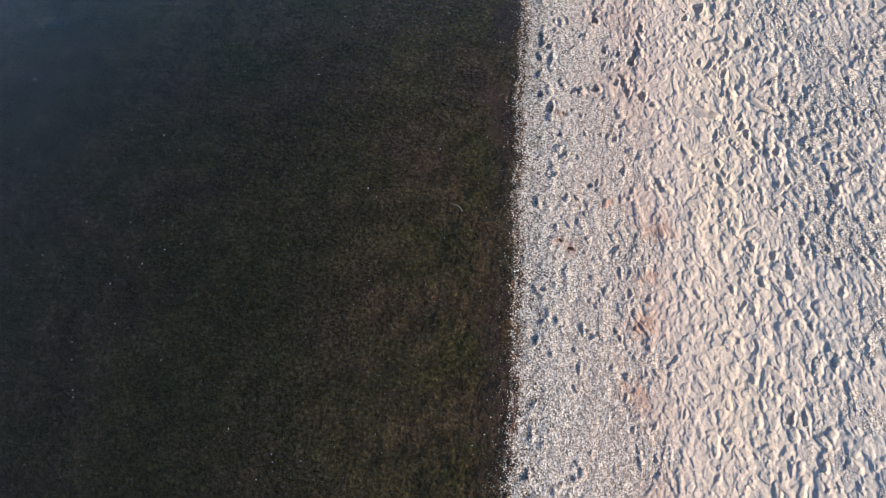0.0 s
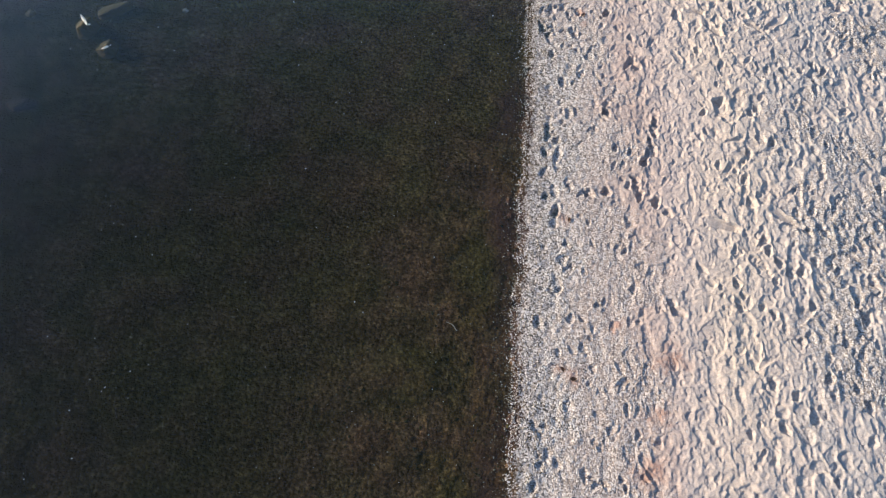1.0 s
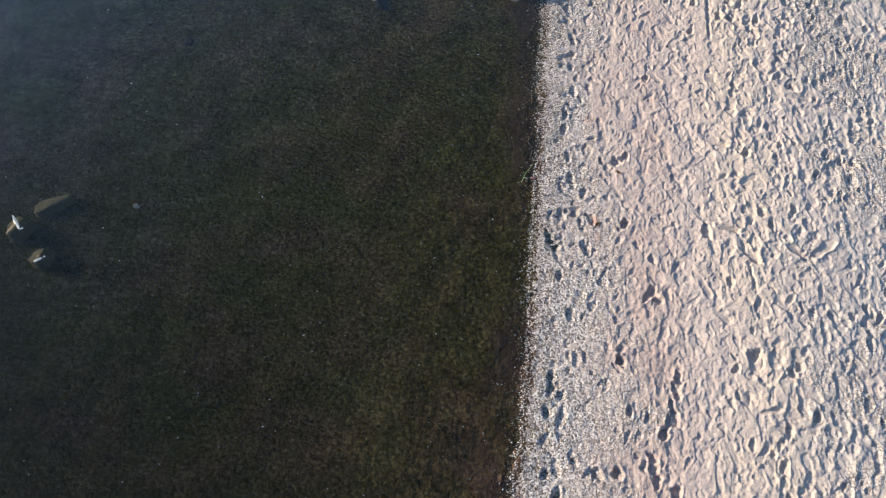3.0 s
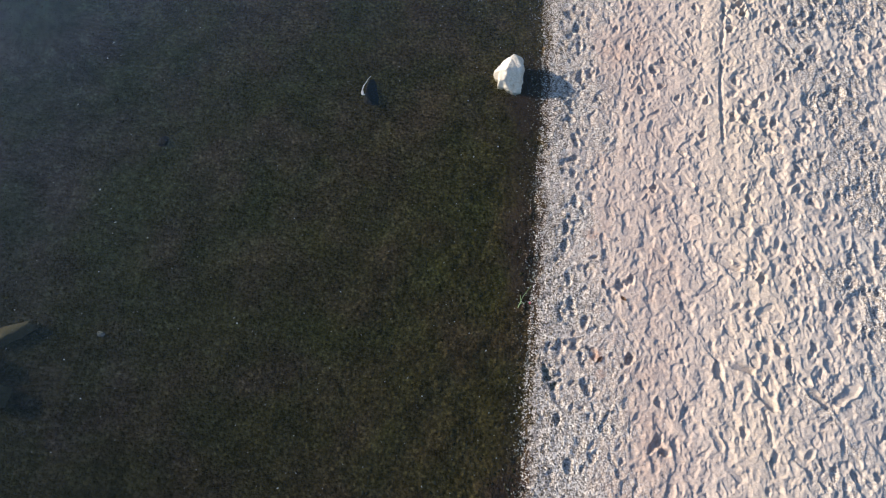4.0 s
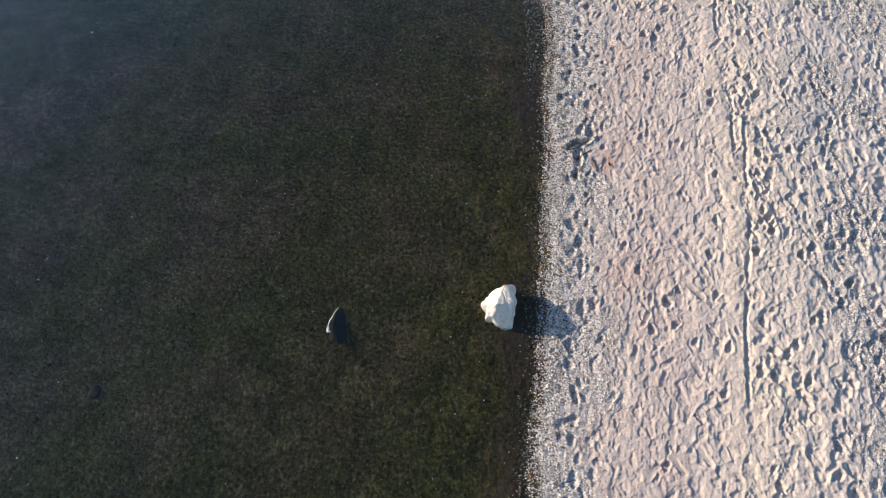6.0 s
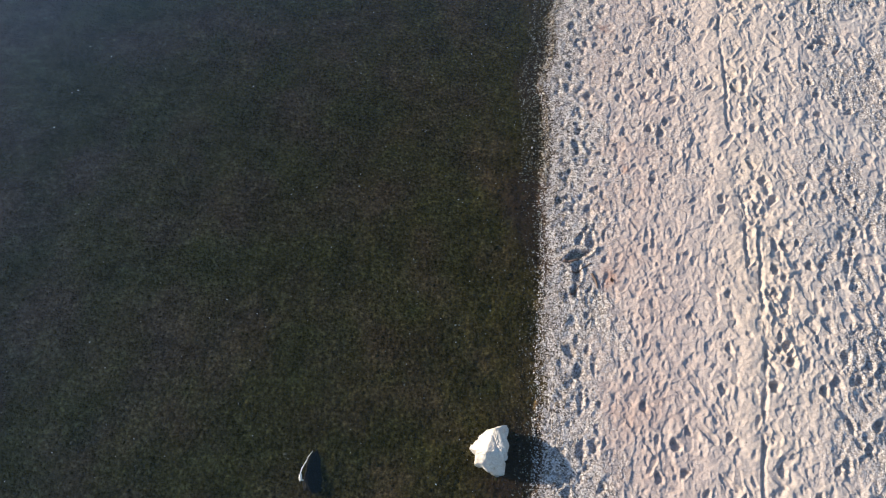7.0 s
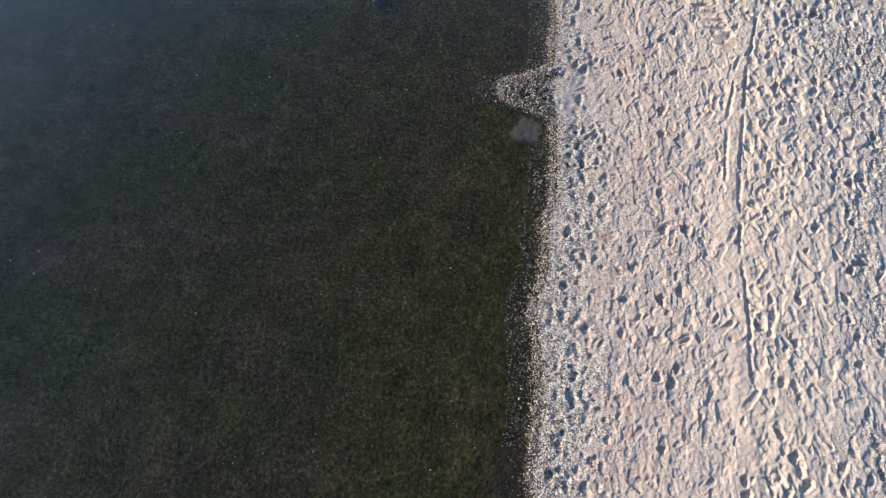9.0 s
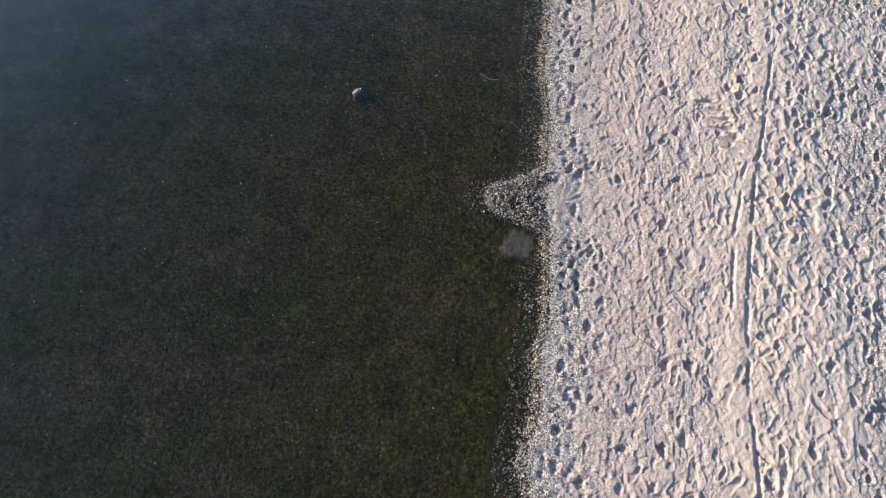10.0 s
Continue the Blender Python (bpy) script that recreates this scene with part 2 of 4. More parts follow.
M_MOTTLED = rock_material("mottled_stone", (0.42, 0.39, 0.33), (0.05, 0.045, 0.036), (0.10, 0.085, 0.06), 24)
M_STANDING = rock_material("grey_lake_stone", (0.15, 0.135, 0.115), (0.045, 0.04, 0.034), (0.10, 0.085, 0.06), 30)
M_DARK = rock_material("dark_stone_with_shade", (0.035, 0.030, 0.026), (0.022, 0.019, 0.017), (0.02, 0.02, 0.014))
# dry stone crests, whitened to paint the sun striking them
M_PALE = rock_material("sunlit_stone_tip", (0.80, 0.76, 0.68), (0.62, 0.57, 0.48), (0.45, 0.37, 0.26), 20)
# brown wood, darkened further with the shading around it put into the colour
M_WOOD = plain_material("shade_darkened_driftwood", (0.07, 0.042, 0.031), (0.14, 0.09, 0.066), 45)
M_TWIG = plain_material("bleached_twig", (0.42, 0.36, 0.28), (0.26, 0.21, 0.16), 60)
M_STEM = plain_material("green_stem", (0.14, 0.20, 0.07), (0.22, 0.27, 0.12), 60)
M_RED = plain_material("red_berry", (0.48, 0.09, 0.12), (0.36, 0.06, 0.08), 60, 0.4)
M_LEAF = plain_material("dead_leaf", (0.17, 0.09, 0.055), (0.26, 0.15, 0.09), 70)

# ---------------------------------------------------------------- the shore: one sheet from lake bed to beach
rng = np.random.default_rng(7)


def value_noise(x, y, cell, seed):
    """Smooth lattice noise, -1 to 1."""
    table = np.random.default_rng(seed).uniform(-1, 1, (512, 512))
    u, v = x / cell, y / cell
    i, j = np.floor(u).astype(int), np.floor(v).astype(int)
    f, g = u - i, v - j
    f, g = f * f * (3 - 2 * f), g * g * (3 - 2 * g)
    i0, i1, j0, j1 = i % 512, (i + 1) % 512, j % 512, (j + 1) % 512
    return (table[i0, j0] * (1 - f) + table[i1, j0] * f) * (1 - g) + (table[i0, j1] * (1 - f) + table[i1, j1] * f) * g


def smooth(a, lo, hi):
    t = np.clip((a - lo) / (hi - lo), 0, 1)
    return t * t * (3 - 2 * t)


LINE_Y = [-5, 2.1, 3.1, 4.6, 5.7, 6.3, 7.2, 7.6, 9.0, 10.6, 11.7, 13.0, 13.8, 15.2, 16.5, 17.3, 18.3, 19.2, 19.8, 20.4, 21.0, 21.5, 22.0, 23.0, 23.8, 24.6, 25.6, 32]
LINE_X = [-0.2, -0.19, -0.1, -0.03, -0.07, -0.01, -0.02, 0.06, 0.09, 0.07, 0.11, 0.06, 0.09, 0.04, 0.0, -0.06, -0.07, -0.19, -0.09, -0.14, -0.06, -0.11, -0.14, -0.26, -0.27, -0.38, -0.39, -0.5]


def spit(y):
    """How far the little shingle spit stands out into the lake."""
    return np.interp(y, [22.02, 22.13, 22.24, 22.36, 22.5, 22.64, 22.74, 22.95], [0, 0.26, 0.62, 0.70, 0.72, 0.62, 0.34, 0.0])


def waterline(y, reach=1.0):
    x = np.interp(y, LINE_Y, LINE_X)
    x = x - spit(y) * reach
    return x + 0.035 * value_noise(y, y * 0 + 3.1, 0.33, 11) + 0.018 * value_noise(y, y * 0 + 1.7, 0.11, 12)


def shingle_width(y):
    """The pebble strip narrows along the shore."""
    return np.interp(y, [0, 6, 9, 11, 13, 17, 28], [1.55, 1.45, 1.15, 0.85, 0.62, 0.7, 0.6])


def pebble_width(y):
    """How far the coarse pale pebbles reach inland."""
    return np.interp(y, [0, 6, 9, 11, 13, 17, 28], [0.72, 0.78, 0.85, 0.75, 0.62, 0.7, 0.6])


def spaced(a, b, step):
    return np.linspace(a, b, int(round((b - a) / step)) + 1)


xs = np.concatenate([[-600, -250, -100, -45, -22, -13, -10], spaced(-9.2, -1.05, 0.12), spaced(-1.03, 0.42, 0.022), spaced(0.436, 0.76, 0.0136), spaced(0.77, 4.7, 0.0096), spaced(4.716, 5.7, 0.017), spaced(5.8, 10.0, 0.2), [10.6, 13, 22, 45, 100, 250, 600]])
ys = np.concatenate([[-600, -250, -100, -45, -20, -8, -3, -1, 0.2], [1.2, 1.5], spaced(1.8, 26.4, 0.0115), [26.6, 26.8, 27.0, 27.2], [28.4, 30, 34, 45, 70, 130, 300, 600]])
GX, GY = np.meshgrid(xs, ys)
INLAND = GX - waterline(ys, 0.0)[:, None] + spit(ys)[:, None] * (1 - smooth(GX, -0.25, 0.2))
near = (np.abs(GX) < 12) & (GY > -2) & (GY < 31)


def profile(s):
    return np.interp(s, [-600, -30, -9, -6, -4, -2.5, -1, -0.5, -0.12, 0, 0.15, 0.45, 1.2, 1.7, 2.5, 3.3, 5, 8, 600],
                     [-6, -0.9, -0.22, -0.165, -0.125, -0.09, -0.07, -0.052, -0.018, 0, 0.02, 0.05, 0.16, 0.23, 0.355, 0.44, 0.55, 0.65, 2.5])


Z = profile(INLAND)
# the spit stays low
tongue = smooth(GY, 22.0, 22.12) * (1 - smooth(GY, 22.78, 22.98)) * (1 - smooth(GX, -0.2, 0.15)) * (INLAND > 0)
Z = Z - tongue * np.maximum(Z - 0.035, 0)
BASE = Z.copy()
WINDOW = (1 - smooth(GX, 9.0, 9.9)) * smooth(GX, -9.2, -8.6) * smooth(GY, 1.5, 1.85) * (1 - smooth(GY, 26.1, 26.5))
# a smooth, scarcely trodden strip beside the dragged grooves
groove = np.interp(ys, [12, 13.2, 14.1, 14.85, 15.7, 16.5, 17.3, 18.5, 19.4, 20.3, 21.3, 22.6, 24.2, 25.3], [2.37, 2.37, 2.38, 2.44, 2.5, 2.42, 2.34, 2.23, 2.24, 2.19, 2.23, 2.35, 2.6, 2.76])[:, None]
WIDTH = shingle_width(ys)[:, None]
dry = smooth(INLAND, WIDTH * 0.35, WIDTH + 0.2)
calm = np.exp(-((GX - groove + 0.13 + 0.03 * value_noise(GX, GY, 0.3, 95)) / 0.11) ** 4) * smooth(GY, 12.6, 14.0)
dry = dry * (1 - 0.78 * calm)
rough = WINDOW * (value_noise(GX, GY, 0.5, 61) + 0.6 * value_noise(GX, GY, 0.17, 62))
COARSE = pebble_width(ys)[:, None]
SHINGLE = np.maximum(1 - smooth(INLAND + 0.3 * rough, COARSE - 0.4, COARSE + 0.4), 0.72 * (1 - smooth(INLAND + 0.3 * rough, WIDTH - 0.4, WIDTH + 0.4)))
SHINGLE = np.maximum(SHINGLE, 0.8 * smooth(GX + 0.35 * rough, 2.75, 4.0) * smooth(rough, -0.6, 0.4))
SHINGLE = np.maximum(SHINGLE, 0.42 * smooth(GY, 16.0, 19.0) * (1 - smooth(GX - groove + 0.3 + 0.2 * rough, -0.15, 0.15)) * smooth(rough, -0.8, 0.2))
crease = np.exp(-(value_noise(GX + 0.05 * value_noise(GX, GY, 0.14, 36), GY * 0.8, 0.13, 37) / 0.12) ** 2) * smooth(value_noise(GX, GY, 0.3, 38), -0.35, 0.3)
crease2 = np.exp(-(value_noise(GX - 0.04 * value_noise(GX, GY, 0.1, 42), GY * 0.8, 0.085, 43) / 0.16) ** 2) * smooth(value_noise(GX, GY, 0.22, 44), -0.2, 0.4)
warp = 0.04 * value_noise(GX, GY, 0.17, 31)
ridge = 1 - 2 * np.abs(value_noise(GX + warp, GY * 0.7 - warp, 0.12, 32))
ridge2 = 1 - 2 * np.abs(value_noise(GX - warp, GY * 0.75 + warp, 0.062, 33))
ridge3 = 1 - 2 * np.abs(value_noise(GX, GY * 0.85, 0.036, 34))
Z += near * dry * (0.009 * value_noise(GX, GY, 0.62, 1) + 0.0035 * value_noise(GX, GY, 0.21, 2) + 0.002 * ridge)
Z += near * (1 - dry) * (0.006 * value_noise(GX, GY, 0.30, 5) + 0.007 * value_noise(GX, GY, 0.07, 6) + 0.0065 * value_noise(GX, GY, 0.033, 8))
BED = (INLAND < -0.1) & near
Z += BED * (0.012 * value_noise(GX, GY, 0.5, 9) + 0.010 * value_noise(GX, GY, 0.12, 10))
STAIN = 0 * Z
for sx, sy, sr in ((0.54, 6.97, 0.10), (0.47, 5.06, 0.10), (0.58, 4.97, 0.11), (1.66, 5.19, 0.22), (1.38, 3.99, 0.2), (1.5, 4.6, 0.16), (1.2, 3.2, 0.2), (1.1, 5.6, 0.12), (0.84, 10.33, 0.10), (0.86, 10.15, 0.07), (0.76, 11.89, 0.09), (0.8, 16.36, 0.14), (0.65, 20.28, 0.11), (0.96, 17.91, 0.09)):
    STAIN = np.maximum(STAIN, smooth(1.2 - np.hypot(GX - sx, GY - sy) / sr + 0.5 * value_noise(GX, GY, 0.07, 51), 0, 1.2))
SILT = smooth(1.25 - np.hypot((GX + 0.47) / 0.19, (GY - 21.81) / 0.23) + 0.35 * value_noise(GX, GY, 0.15, 15) + 0.2 * value_noise(GX, GY, 0.05, 16), 0, 0.6)
Z = Z + SILT * (np.minimum(-0.022, Z * 0.4) - Z) * (INLAND < 0)


RAGGED = value_noise(GX, GY, 0.05, 40) + 0.6 * value_noise(GX, GY, 0.025, 41)


def press(cx, cy, turn, a, b, depth, rim=0.3, level=0.6, tilt=0.3):
    """Press an oval print into the sand: half length a along the heading, half width b."""
    r = 1.9 * max(a, b)
    i0, i1 = np.searchsorted(ys, (cy - r, cy + r))
    j0, j1 = np.searchsorted(xs, (cx - r, cx + r))
    if i1 - i0 < 3 or j1 - j0 < 3:
        return
    x, y = GX[i0:i1, j0:j1] - cx, GY[i0:i1, j0:j1] - cy
    c, s = math.cos(turn), math.sin(turn)
    u, v = -s * x + c * y, c * x + s * y
    th = np.arctan2(v / b, u / a)
    d = np.hypot(u / a, v / b) * (1 + 0.10 * np.sin(3 * th + cx * 40) + 0.06 * np.sin(5 * th + cy * 31) + 0.16 * RAGGED[i0:i1, j0:j1])
    m = 1 - smooth(d, 0.72, 1.08)
    z = Z[i0:i1, j0:j1]
    base = z.mean()
    z += -m * (z - base) * level - depth * m * (1 + tilt * np.clip(u / a, -1, 1)) + rim * depth * np.exp(-((d - 1.28) / 0.2) ** 2)


def footprint(cx, cy, turn, size, depth):
    """A shod foot: a flat trodden sole with a waist, crisp edges and sand pushed up round it."""
    r = 0.26 * size
    i0, i1 = np.searchsorted(ys, (cy - r, cy + r))
    j0, j1 = np.searchsorted(xs, (cx - r, cx + r))
    if i1 - i0 < 3 or j1 - j0 < 3:
        return
    x, y = GX[i0:i1, j0:j1] - cx, GY[i0:i1, j0:j1] - cy
    c, s = math.cos(turn), math.sin(turn)
    u, v = (-s * x + c * y) / (0.14 * size), (c * x + s * y) / (0.05 * size)
    wide = np.interp(u, [-1, -0.55, -0.1, 0.45, 1], [0.72, 0.8, 0.66, 1.0, 0.8])
    d = (u ** 4 + (v / wide) ** 4) ** 0.25 + 0.09 * RAGGED[i0:i1, j0:j1]
    m = 1 - smooth(d, 0.86, 1.06)
    z = Z[i0:i1, j0:j1]
    lean, roll = math.sin(cx * 91), math.sin(cy * 77)
    th = np.arctan2(v, u)
    z += -m * (z - z.mean()) * 0.85 - depth * m * (1 + 0.7 * lean * np.clip(u, -1, 1) + 0.35 * roll * np.clip(v, -1, 1))
    z += 0.38 * depth * (1 + 0.8 * np.sin(th + cx * 53)) * np.exp(-((d - 1.2) / 0.14) ** 2)


def drag(points, half, depth):
    """A dragged groove through the sand."""
    for (x0, y0), (x1, y1) in zip(points, points[1:]):
        n = max(2, int(math.hypot(x1 - x0, y1 - y0) / 0.05))
        for k in range(n):
            f = k / n
            yy = y0 + f * (y1 - y0)
            w = 0.03 * noise.noise(Vector((half, yy * 2.2, 0))) + 0.012 * noise.noise(Vector((3, yy * 7, 0)))
            wide = half * (1 + 0.45 * noise.noise(Vector((8, yy * 3.1, 0))))
            if (k + int(y0 * 7)) % 19 < 15:
                press(x0 + f * (x1 - x0) + w, y0 + f * (y1 - y0), math.atan2(-(x1 - x0), y1 - y0), 0.08, wide, depth * (0.9 + 0.6 * noise.noise(Vector((5, yy * 2.7, 0)))), 0.10, 0.0, 0.0)


def cells(x, y, cell, stretch, seed):
    """Scattered hollows: distance to the nearest and second nearest centre, and the nearest one's two random numbers."""
    gen = np.random.default_rng(seed)
    jx, jy, ra, rb = (gen.random((256, 256)) for _ in range(4))
    u, v = x / cell, y / (cell * stretch)
    iu, iv = np.floor(u).astype(int), np.floor(v).astype(int)
    f1, f2 = np.full(u.shape, 9.0), np.full(u.shape, 9.0)
    pa, pb = np.zeros(u.shape), np.zeros(u.shape)
    for a in (-1, 0, 1):
        for b in (-1, 0, 1):
            ku, kv = (iu + a) % 256, (iv + b) % 256
            d = np.hypot(iu + a + 0.1 + 0.8 * jx[ku, kv] - u, iv + b + 0.1 + 0.8 * jy[ku, kv] - v)
            closer = d < f1
            f2 = np.where(closer, f1, np.minimum(f2, d))
            pa, pb = np.where(closer, ra[ku, kv], pa), np.where(closer, rb[ku, kv], pb)
            f1 = np.where(closer, d, f1)
    return f1, f2, pa, pb


def trodden(x, y, cell, stretch, seed, deep, power, sway):
    """Hollows crowded side by side with rounded ridges of pushed-up sand between them."""
    wx = sway * value_noise(x, y, cell * 1.6, seed + 1) + 0.35 * sway * value_noise(x, y, cell * 0.5, seed + 2)
    wy = sway * value_noise(x, y, cell * 1.6, seed + 3)
    f1, f2, pa, pb = cells(x + wx, y + wy, cell, stretch, seed)
    size = 0.42 + 0.26 * pb
    bowl = 1 - smooth(f1, size * 0.76, size * 0.95)
    crest = np.exp(-((f2 - f1) / 0.15) ** 2)
    return -deep * (0.12 + 0.88 * pa ** power) * bowl + 0.12 * deep * crest * (0.3 + 0.7 * pb)


cut = slice(*np.searchsorted(xs, (0.3, 5.75)))
SX, SY, D = GX[:, cut], GY[:, cut], dry[:, cut]
patch = value_noise(SX, SY, 0.75, 71) + 0.5 * value_noise(SX, SY, 0.28, 72)
loose = smooth(SX + 0.28 * patch, 1.75, 2.6)              # soft, deeply trodden sand inland
Z[:, cut] += D * loose * smooth(patch, -0.75, 0.15) * trodden(SX, SY, 0.125, 1.4, 201, 0.030, 2.0, 0.05)
Z[:, cut] += D * (0.45 + 0.55 * smooth(-patch, -0.6, 0.5)) * trodden(SX, SY, 0.078, 1.6, 211, 0.015, 2.0, 0.045)
Z[:, cut] += D * (1 - 0.45 * loose) * trodden(SX, SY, 0.043, 1.5, 221, 0.006, 1.6, 0.025)
kink = 0.035 * value_noise(SX, SY, 0.09, 231)
for cell, deep, seed in ((0.13, 0.0105, 234), (0.095, 0.0085, 232), (0.058, 0.006, 233)):      # scuffs: shallow flat-floored hollows with crisp lips
    scuff = value_noise(SX + kink, SY * 0.62 - kink, cell, seed)
    Z[:, cut] -= D * deep * smooth(scuff, 0.28, 0.35) * (0.6 + 0.4 * smooth(patch, -0.6, 0.4))
for k in range(650):                                    # whole shoe prints
    y = rng.uniform(0.9, 27.6)
    x = waterline(np.array([y]))[0] + shingle_width(y) + 0.1 + 4.6 * rng.random() ** 0.9
    footprint(x, y, rng.normal(0, 0.6) + (math.pi if rng.random() < 0.5 else 0), rng.uniform(0.6, 1.0), rng.uniform(0.006, 0.014))
for k in range(900):                                    # deeper heel marks, thickest inland
    y = rng.uniform(1.2, 27.2)
    x = waterline(np.array([y]))[0] + shingle_width(y) + 0.15 + 4.5 * rng.random() ** 0.8
    soft = min(1.0, max(0.0, (x - 1.9) / 1.0))
    a = (0.022 + 0.024 * rng.random() ** 1.5) * (1 + 0.18 * soft)
    press(x, y, rng.normal(0, 0.4), a * rng.uniform(1.1, 2.0), a * rng.uniform(0.75, 1.0), a * (0.72 + 0.36 * soft) * rng.uniform(0.3, 0.78), 0.2, 0.25)
for k in range(650):                                    # footfalls in the shingle
    y = rng.uniform(0.9, 27.6)
    x = waterline(np.array([y]))[0] + rng.uniform(0.2, 0.1 + shingle_width(y))
    press(x, y, rng.normal(0, 0.45), rng.uniform(0.03, 0.08), rng.uniform(0.024, 0.042), rng.uniform(0.009, 0.024), 0.2, 0.3)
Z += near * dry * (0.0012 * ridge2 + 0.0010 * ridge3 - 0.0040 * crease - 0.0030 * crease2 + 0.0010 * value_noise(GX, GY, 0.031, 4))
y = 5.6
while y < 27.0:                                         # one walked line along the shingle
    x = waterline(np.array([y]), 0.0)[0] + 0.42 + 0.07 * math.sin(y * 3.1) + rng.uniform(-0.05, 0.05)
    press(x, y, rng.normal(0, 0.2), rng.uniform(0.06, 0.12), rng.uniform(0.036, 0.05), rng.uniform(0.024, 0.040) * (0.7 if y < 9 else 1), 0.2, 0.4, 0.1)
    y += rng.uniform(0.2, 0.55)
# smooth shoe prints and scraped strips
for x, y, turn, a in ((2.39, 6.90, 1.28, 0.20), (3.10, 7.02, 0.83, 0.18), (2.35, 11.56, 1.2, 0.13), (2.6, 10.01, 0.65, 0.18), (3.44, 10.11, -0.85, 0.19), (3.15, 10.04, 0.8, 0.15), (2.4, 10.32, 1.3, 0.14),
                      (1.93, 24.04, 1.6, 0.16), (1.98, 23.89, 1.55, 0.18), (2.01, 23.74, 1.5, 0.18), (2.08, 23.58, 1.4, 0.17), (1.84, 24.18, 1.7, 0.13), (2.13, 23.43, 1.3, 0.14)):
    if y < 20:
        footprint(x, y, turn, a / 0.14, 0.022)
    else:
        press(x, y, turn, a, 0.034, 0.026, 0.35, 0.95, 0.0)
# the deepest footfalls along the walked lines
MARKS_A = [(2.4, 4.42), (2.75, 4.49), (2.92, 4.85), (3.57, 4.95), (2.7, 4.97), (3.29, 5.05), (2.82, 5.77), (3.84, 5.77), (1.75, 5.79), (2.47, 5.84), (2.71, 5.85), (3.27, 5.9), (2.46, 6.13), (2.9, 6.18), (3.08, 6.3), (3.21, 6.31), (3.62, 6.34), (2.97, 6.42), (3.38, 6.45), (2.87, 6.56), (4.1, 6.66), (2.85, 6.71), (3.36, 6.83), (3.56, 6.83), (0.44, 7.05), (1.78, 7.06), (3.46, 7.12), (1.65, 7.2), (2.76, 7.22), (0.32, 7.29), (0.82, 7.33), (0.86, 7.33), (1.05, 7.35), (1.46, 7.36), (1.07, 7.36), (1.43, 7.53), (1.41, 7.56), (1.54, 7.79), (1.67, 7.94), (1.67, 8.03), (1.71, 8.23), (1.72, 8.38), (2.92, 8.57), (2.34, 8.57), (1.12, 8.58)]
MARKS_B = [(1.1, 8.6), (3.01, 8.64), (2.53, 8.74), (2.57, 8.76), (3.82, 9.39), (1.5, 9.42), (4.11, 9.61), (2.36, 9.61), (1.49, 9.86), (1.19, 10.33), (1.2, 10.35), (1.15, 11.24), (2.68, 11.41), (3.38, 12.48), (1.49, 12.57), (3.57, 12.62), (3.25, 12.96), (2.12, 13.42), (3.34, 13.65), (2.66, 13.66), (3.01, 13.66), (3.47, 13.67), (2.52, 13.71), (2.19, 13.95), (2.67, 13.96), (1.83, 13.99), (2.92, 14.06), (1.36, 14.1), (1.62, 14.18), (3.9, 14.23), (2.58, 14.31), (3.13, 14.37), (1.53, 14.46), (3.88, 14.56), (2.08, 14.6), (1.66, 14.62), (3.46, 14.62), (1.2, 14.85), (3.86, 14.85), (3.58, 14.88), (2.03, 15.11), (3.06, 15.19), (2.57, 15.2), (2.56, 15.2), (3.08, 15.21)]
MARKS_C = [(3.19, 15.3), (3.22, 15.32), (3.46, 15.36), (3.83, 15.45), (2.77, 15.5), (2.76, 15.5), (2.12, 15.59), (3.34, 15.61), (2.73, 15.68), (2.61, 16.1), (2.13, 16.26), (2.65, 16.31), (3.38, 16.5), (2.77, 16.52), (2.67, 16.62), (3.07, 16.7), (3.2, 16.72), (2.8, 16.93), (3.46, 17.14), (3.63, 17.21), (2.86, 17.26), (2.12, 17.39), (2.11, 17.54), (3.06, 17.54), (2.71, 17.56), (3.73, 17.74), (3.45, 17.76), (2.61, 17.83), (2.49, 18.05), (1.46, 18.68), (1.19, 19.09), (1.28, 19.48), (1.29, 19.51), (2.49, 19.61), (2.8, 19.62), (3.4, 20.07), (1.55, 20.45), (1.59, 20.46), (3.06, 20.6), (3.51, 20.71), (2.52, 20.8), (1.28, 20.97), (2.36, 21.71), (3.45, 22.07), (3.28, 22.24)]
MARKS_D = [(0.75, 22.88), (2.69, 23.26), (3.06, 23.34), (3.34, 23.43), (1.28, 23.5), (1.46, 23.64), (2.98, 23.88), (3.14, 23.91), (2.49, 24.03), (3.35, 24.09), (2.77, 24.23), (3.04, 24.28), (2.27, 24.29), (1.33, 24.31), (3.58, 24.37), (2.48, 24.38), (2.14, 24.41), (1.28, 24.45), (2.91, 24.51), (2.29, 24.55), (4.1, 24.57), (3.56, 24.67), (3.12, 24.86), (2.5, 24.94), (3.19, 25.04), (3.44, 25.08), (4.15, 25.13)]
SHINGLE_MARKS = [(0.36, 10.0), (0.28, 10.11), (0.74, 9.95), (0.69, 10.74), (0.79, 10.37), (0.31, 21.34), (0.18, 20.32), (0.35, 19.89), (0.42, 16.45), (0.59, 16.78), (0.31, 21.47), (0.4, 20.0), (0.14, 23.01), (0.29, 10.06), (0.7, 9.99), (0.36, 8.33), (0.44, 7.09), (0.42, 10.41), (0.32, 7.94), (0.36, 8.2)]
for k, (x, y) in enumerate(MARKS_A + MARKS_B + MARKS_C + MARKS_D):
    big = 0.85 + 0.35 * ((k * 37) % 10) / 10
    press(x, y, 0.5 * math.sin(k * 2.3), 0.066 * big, 0.044 * big, 0.036 * big, 0.16, 0.4, 0.25)
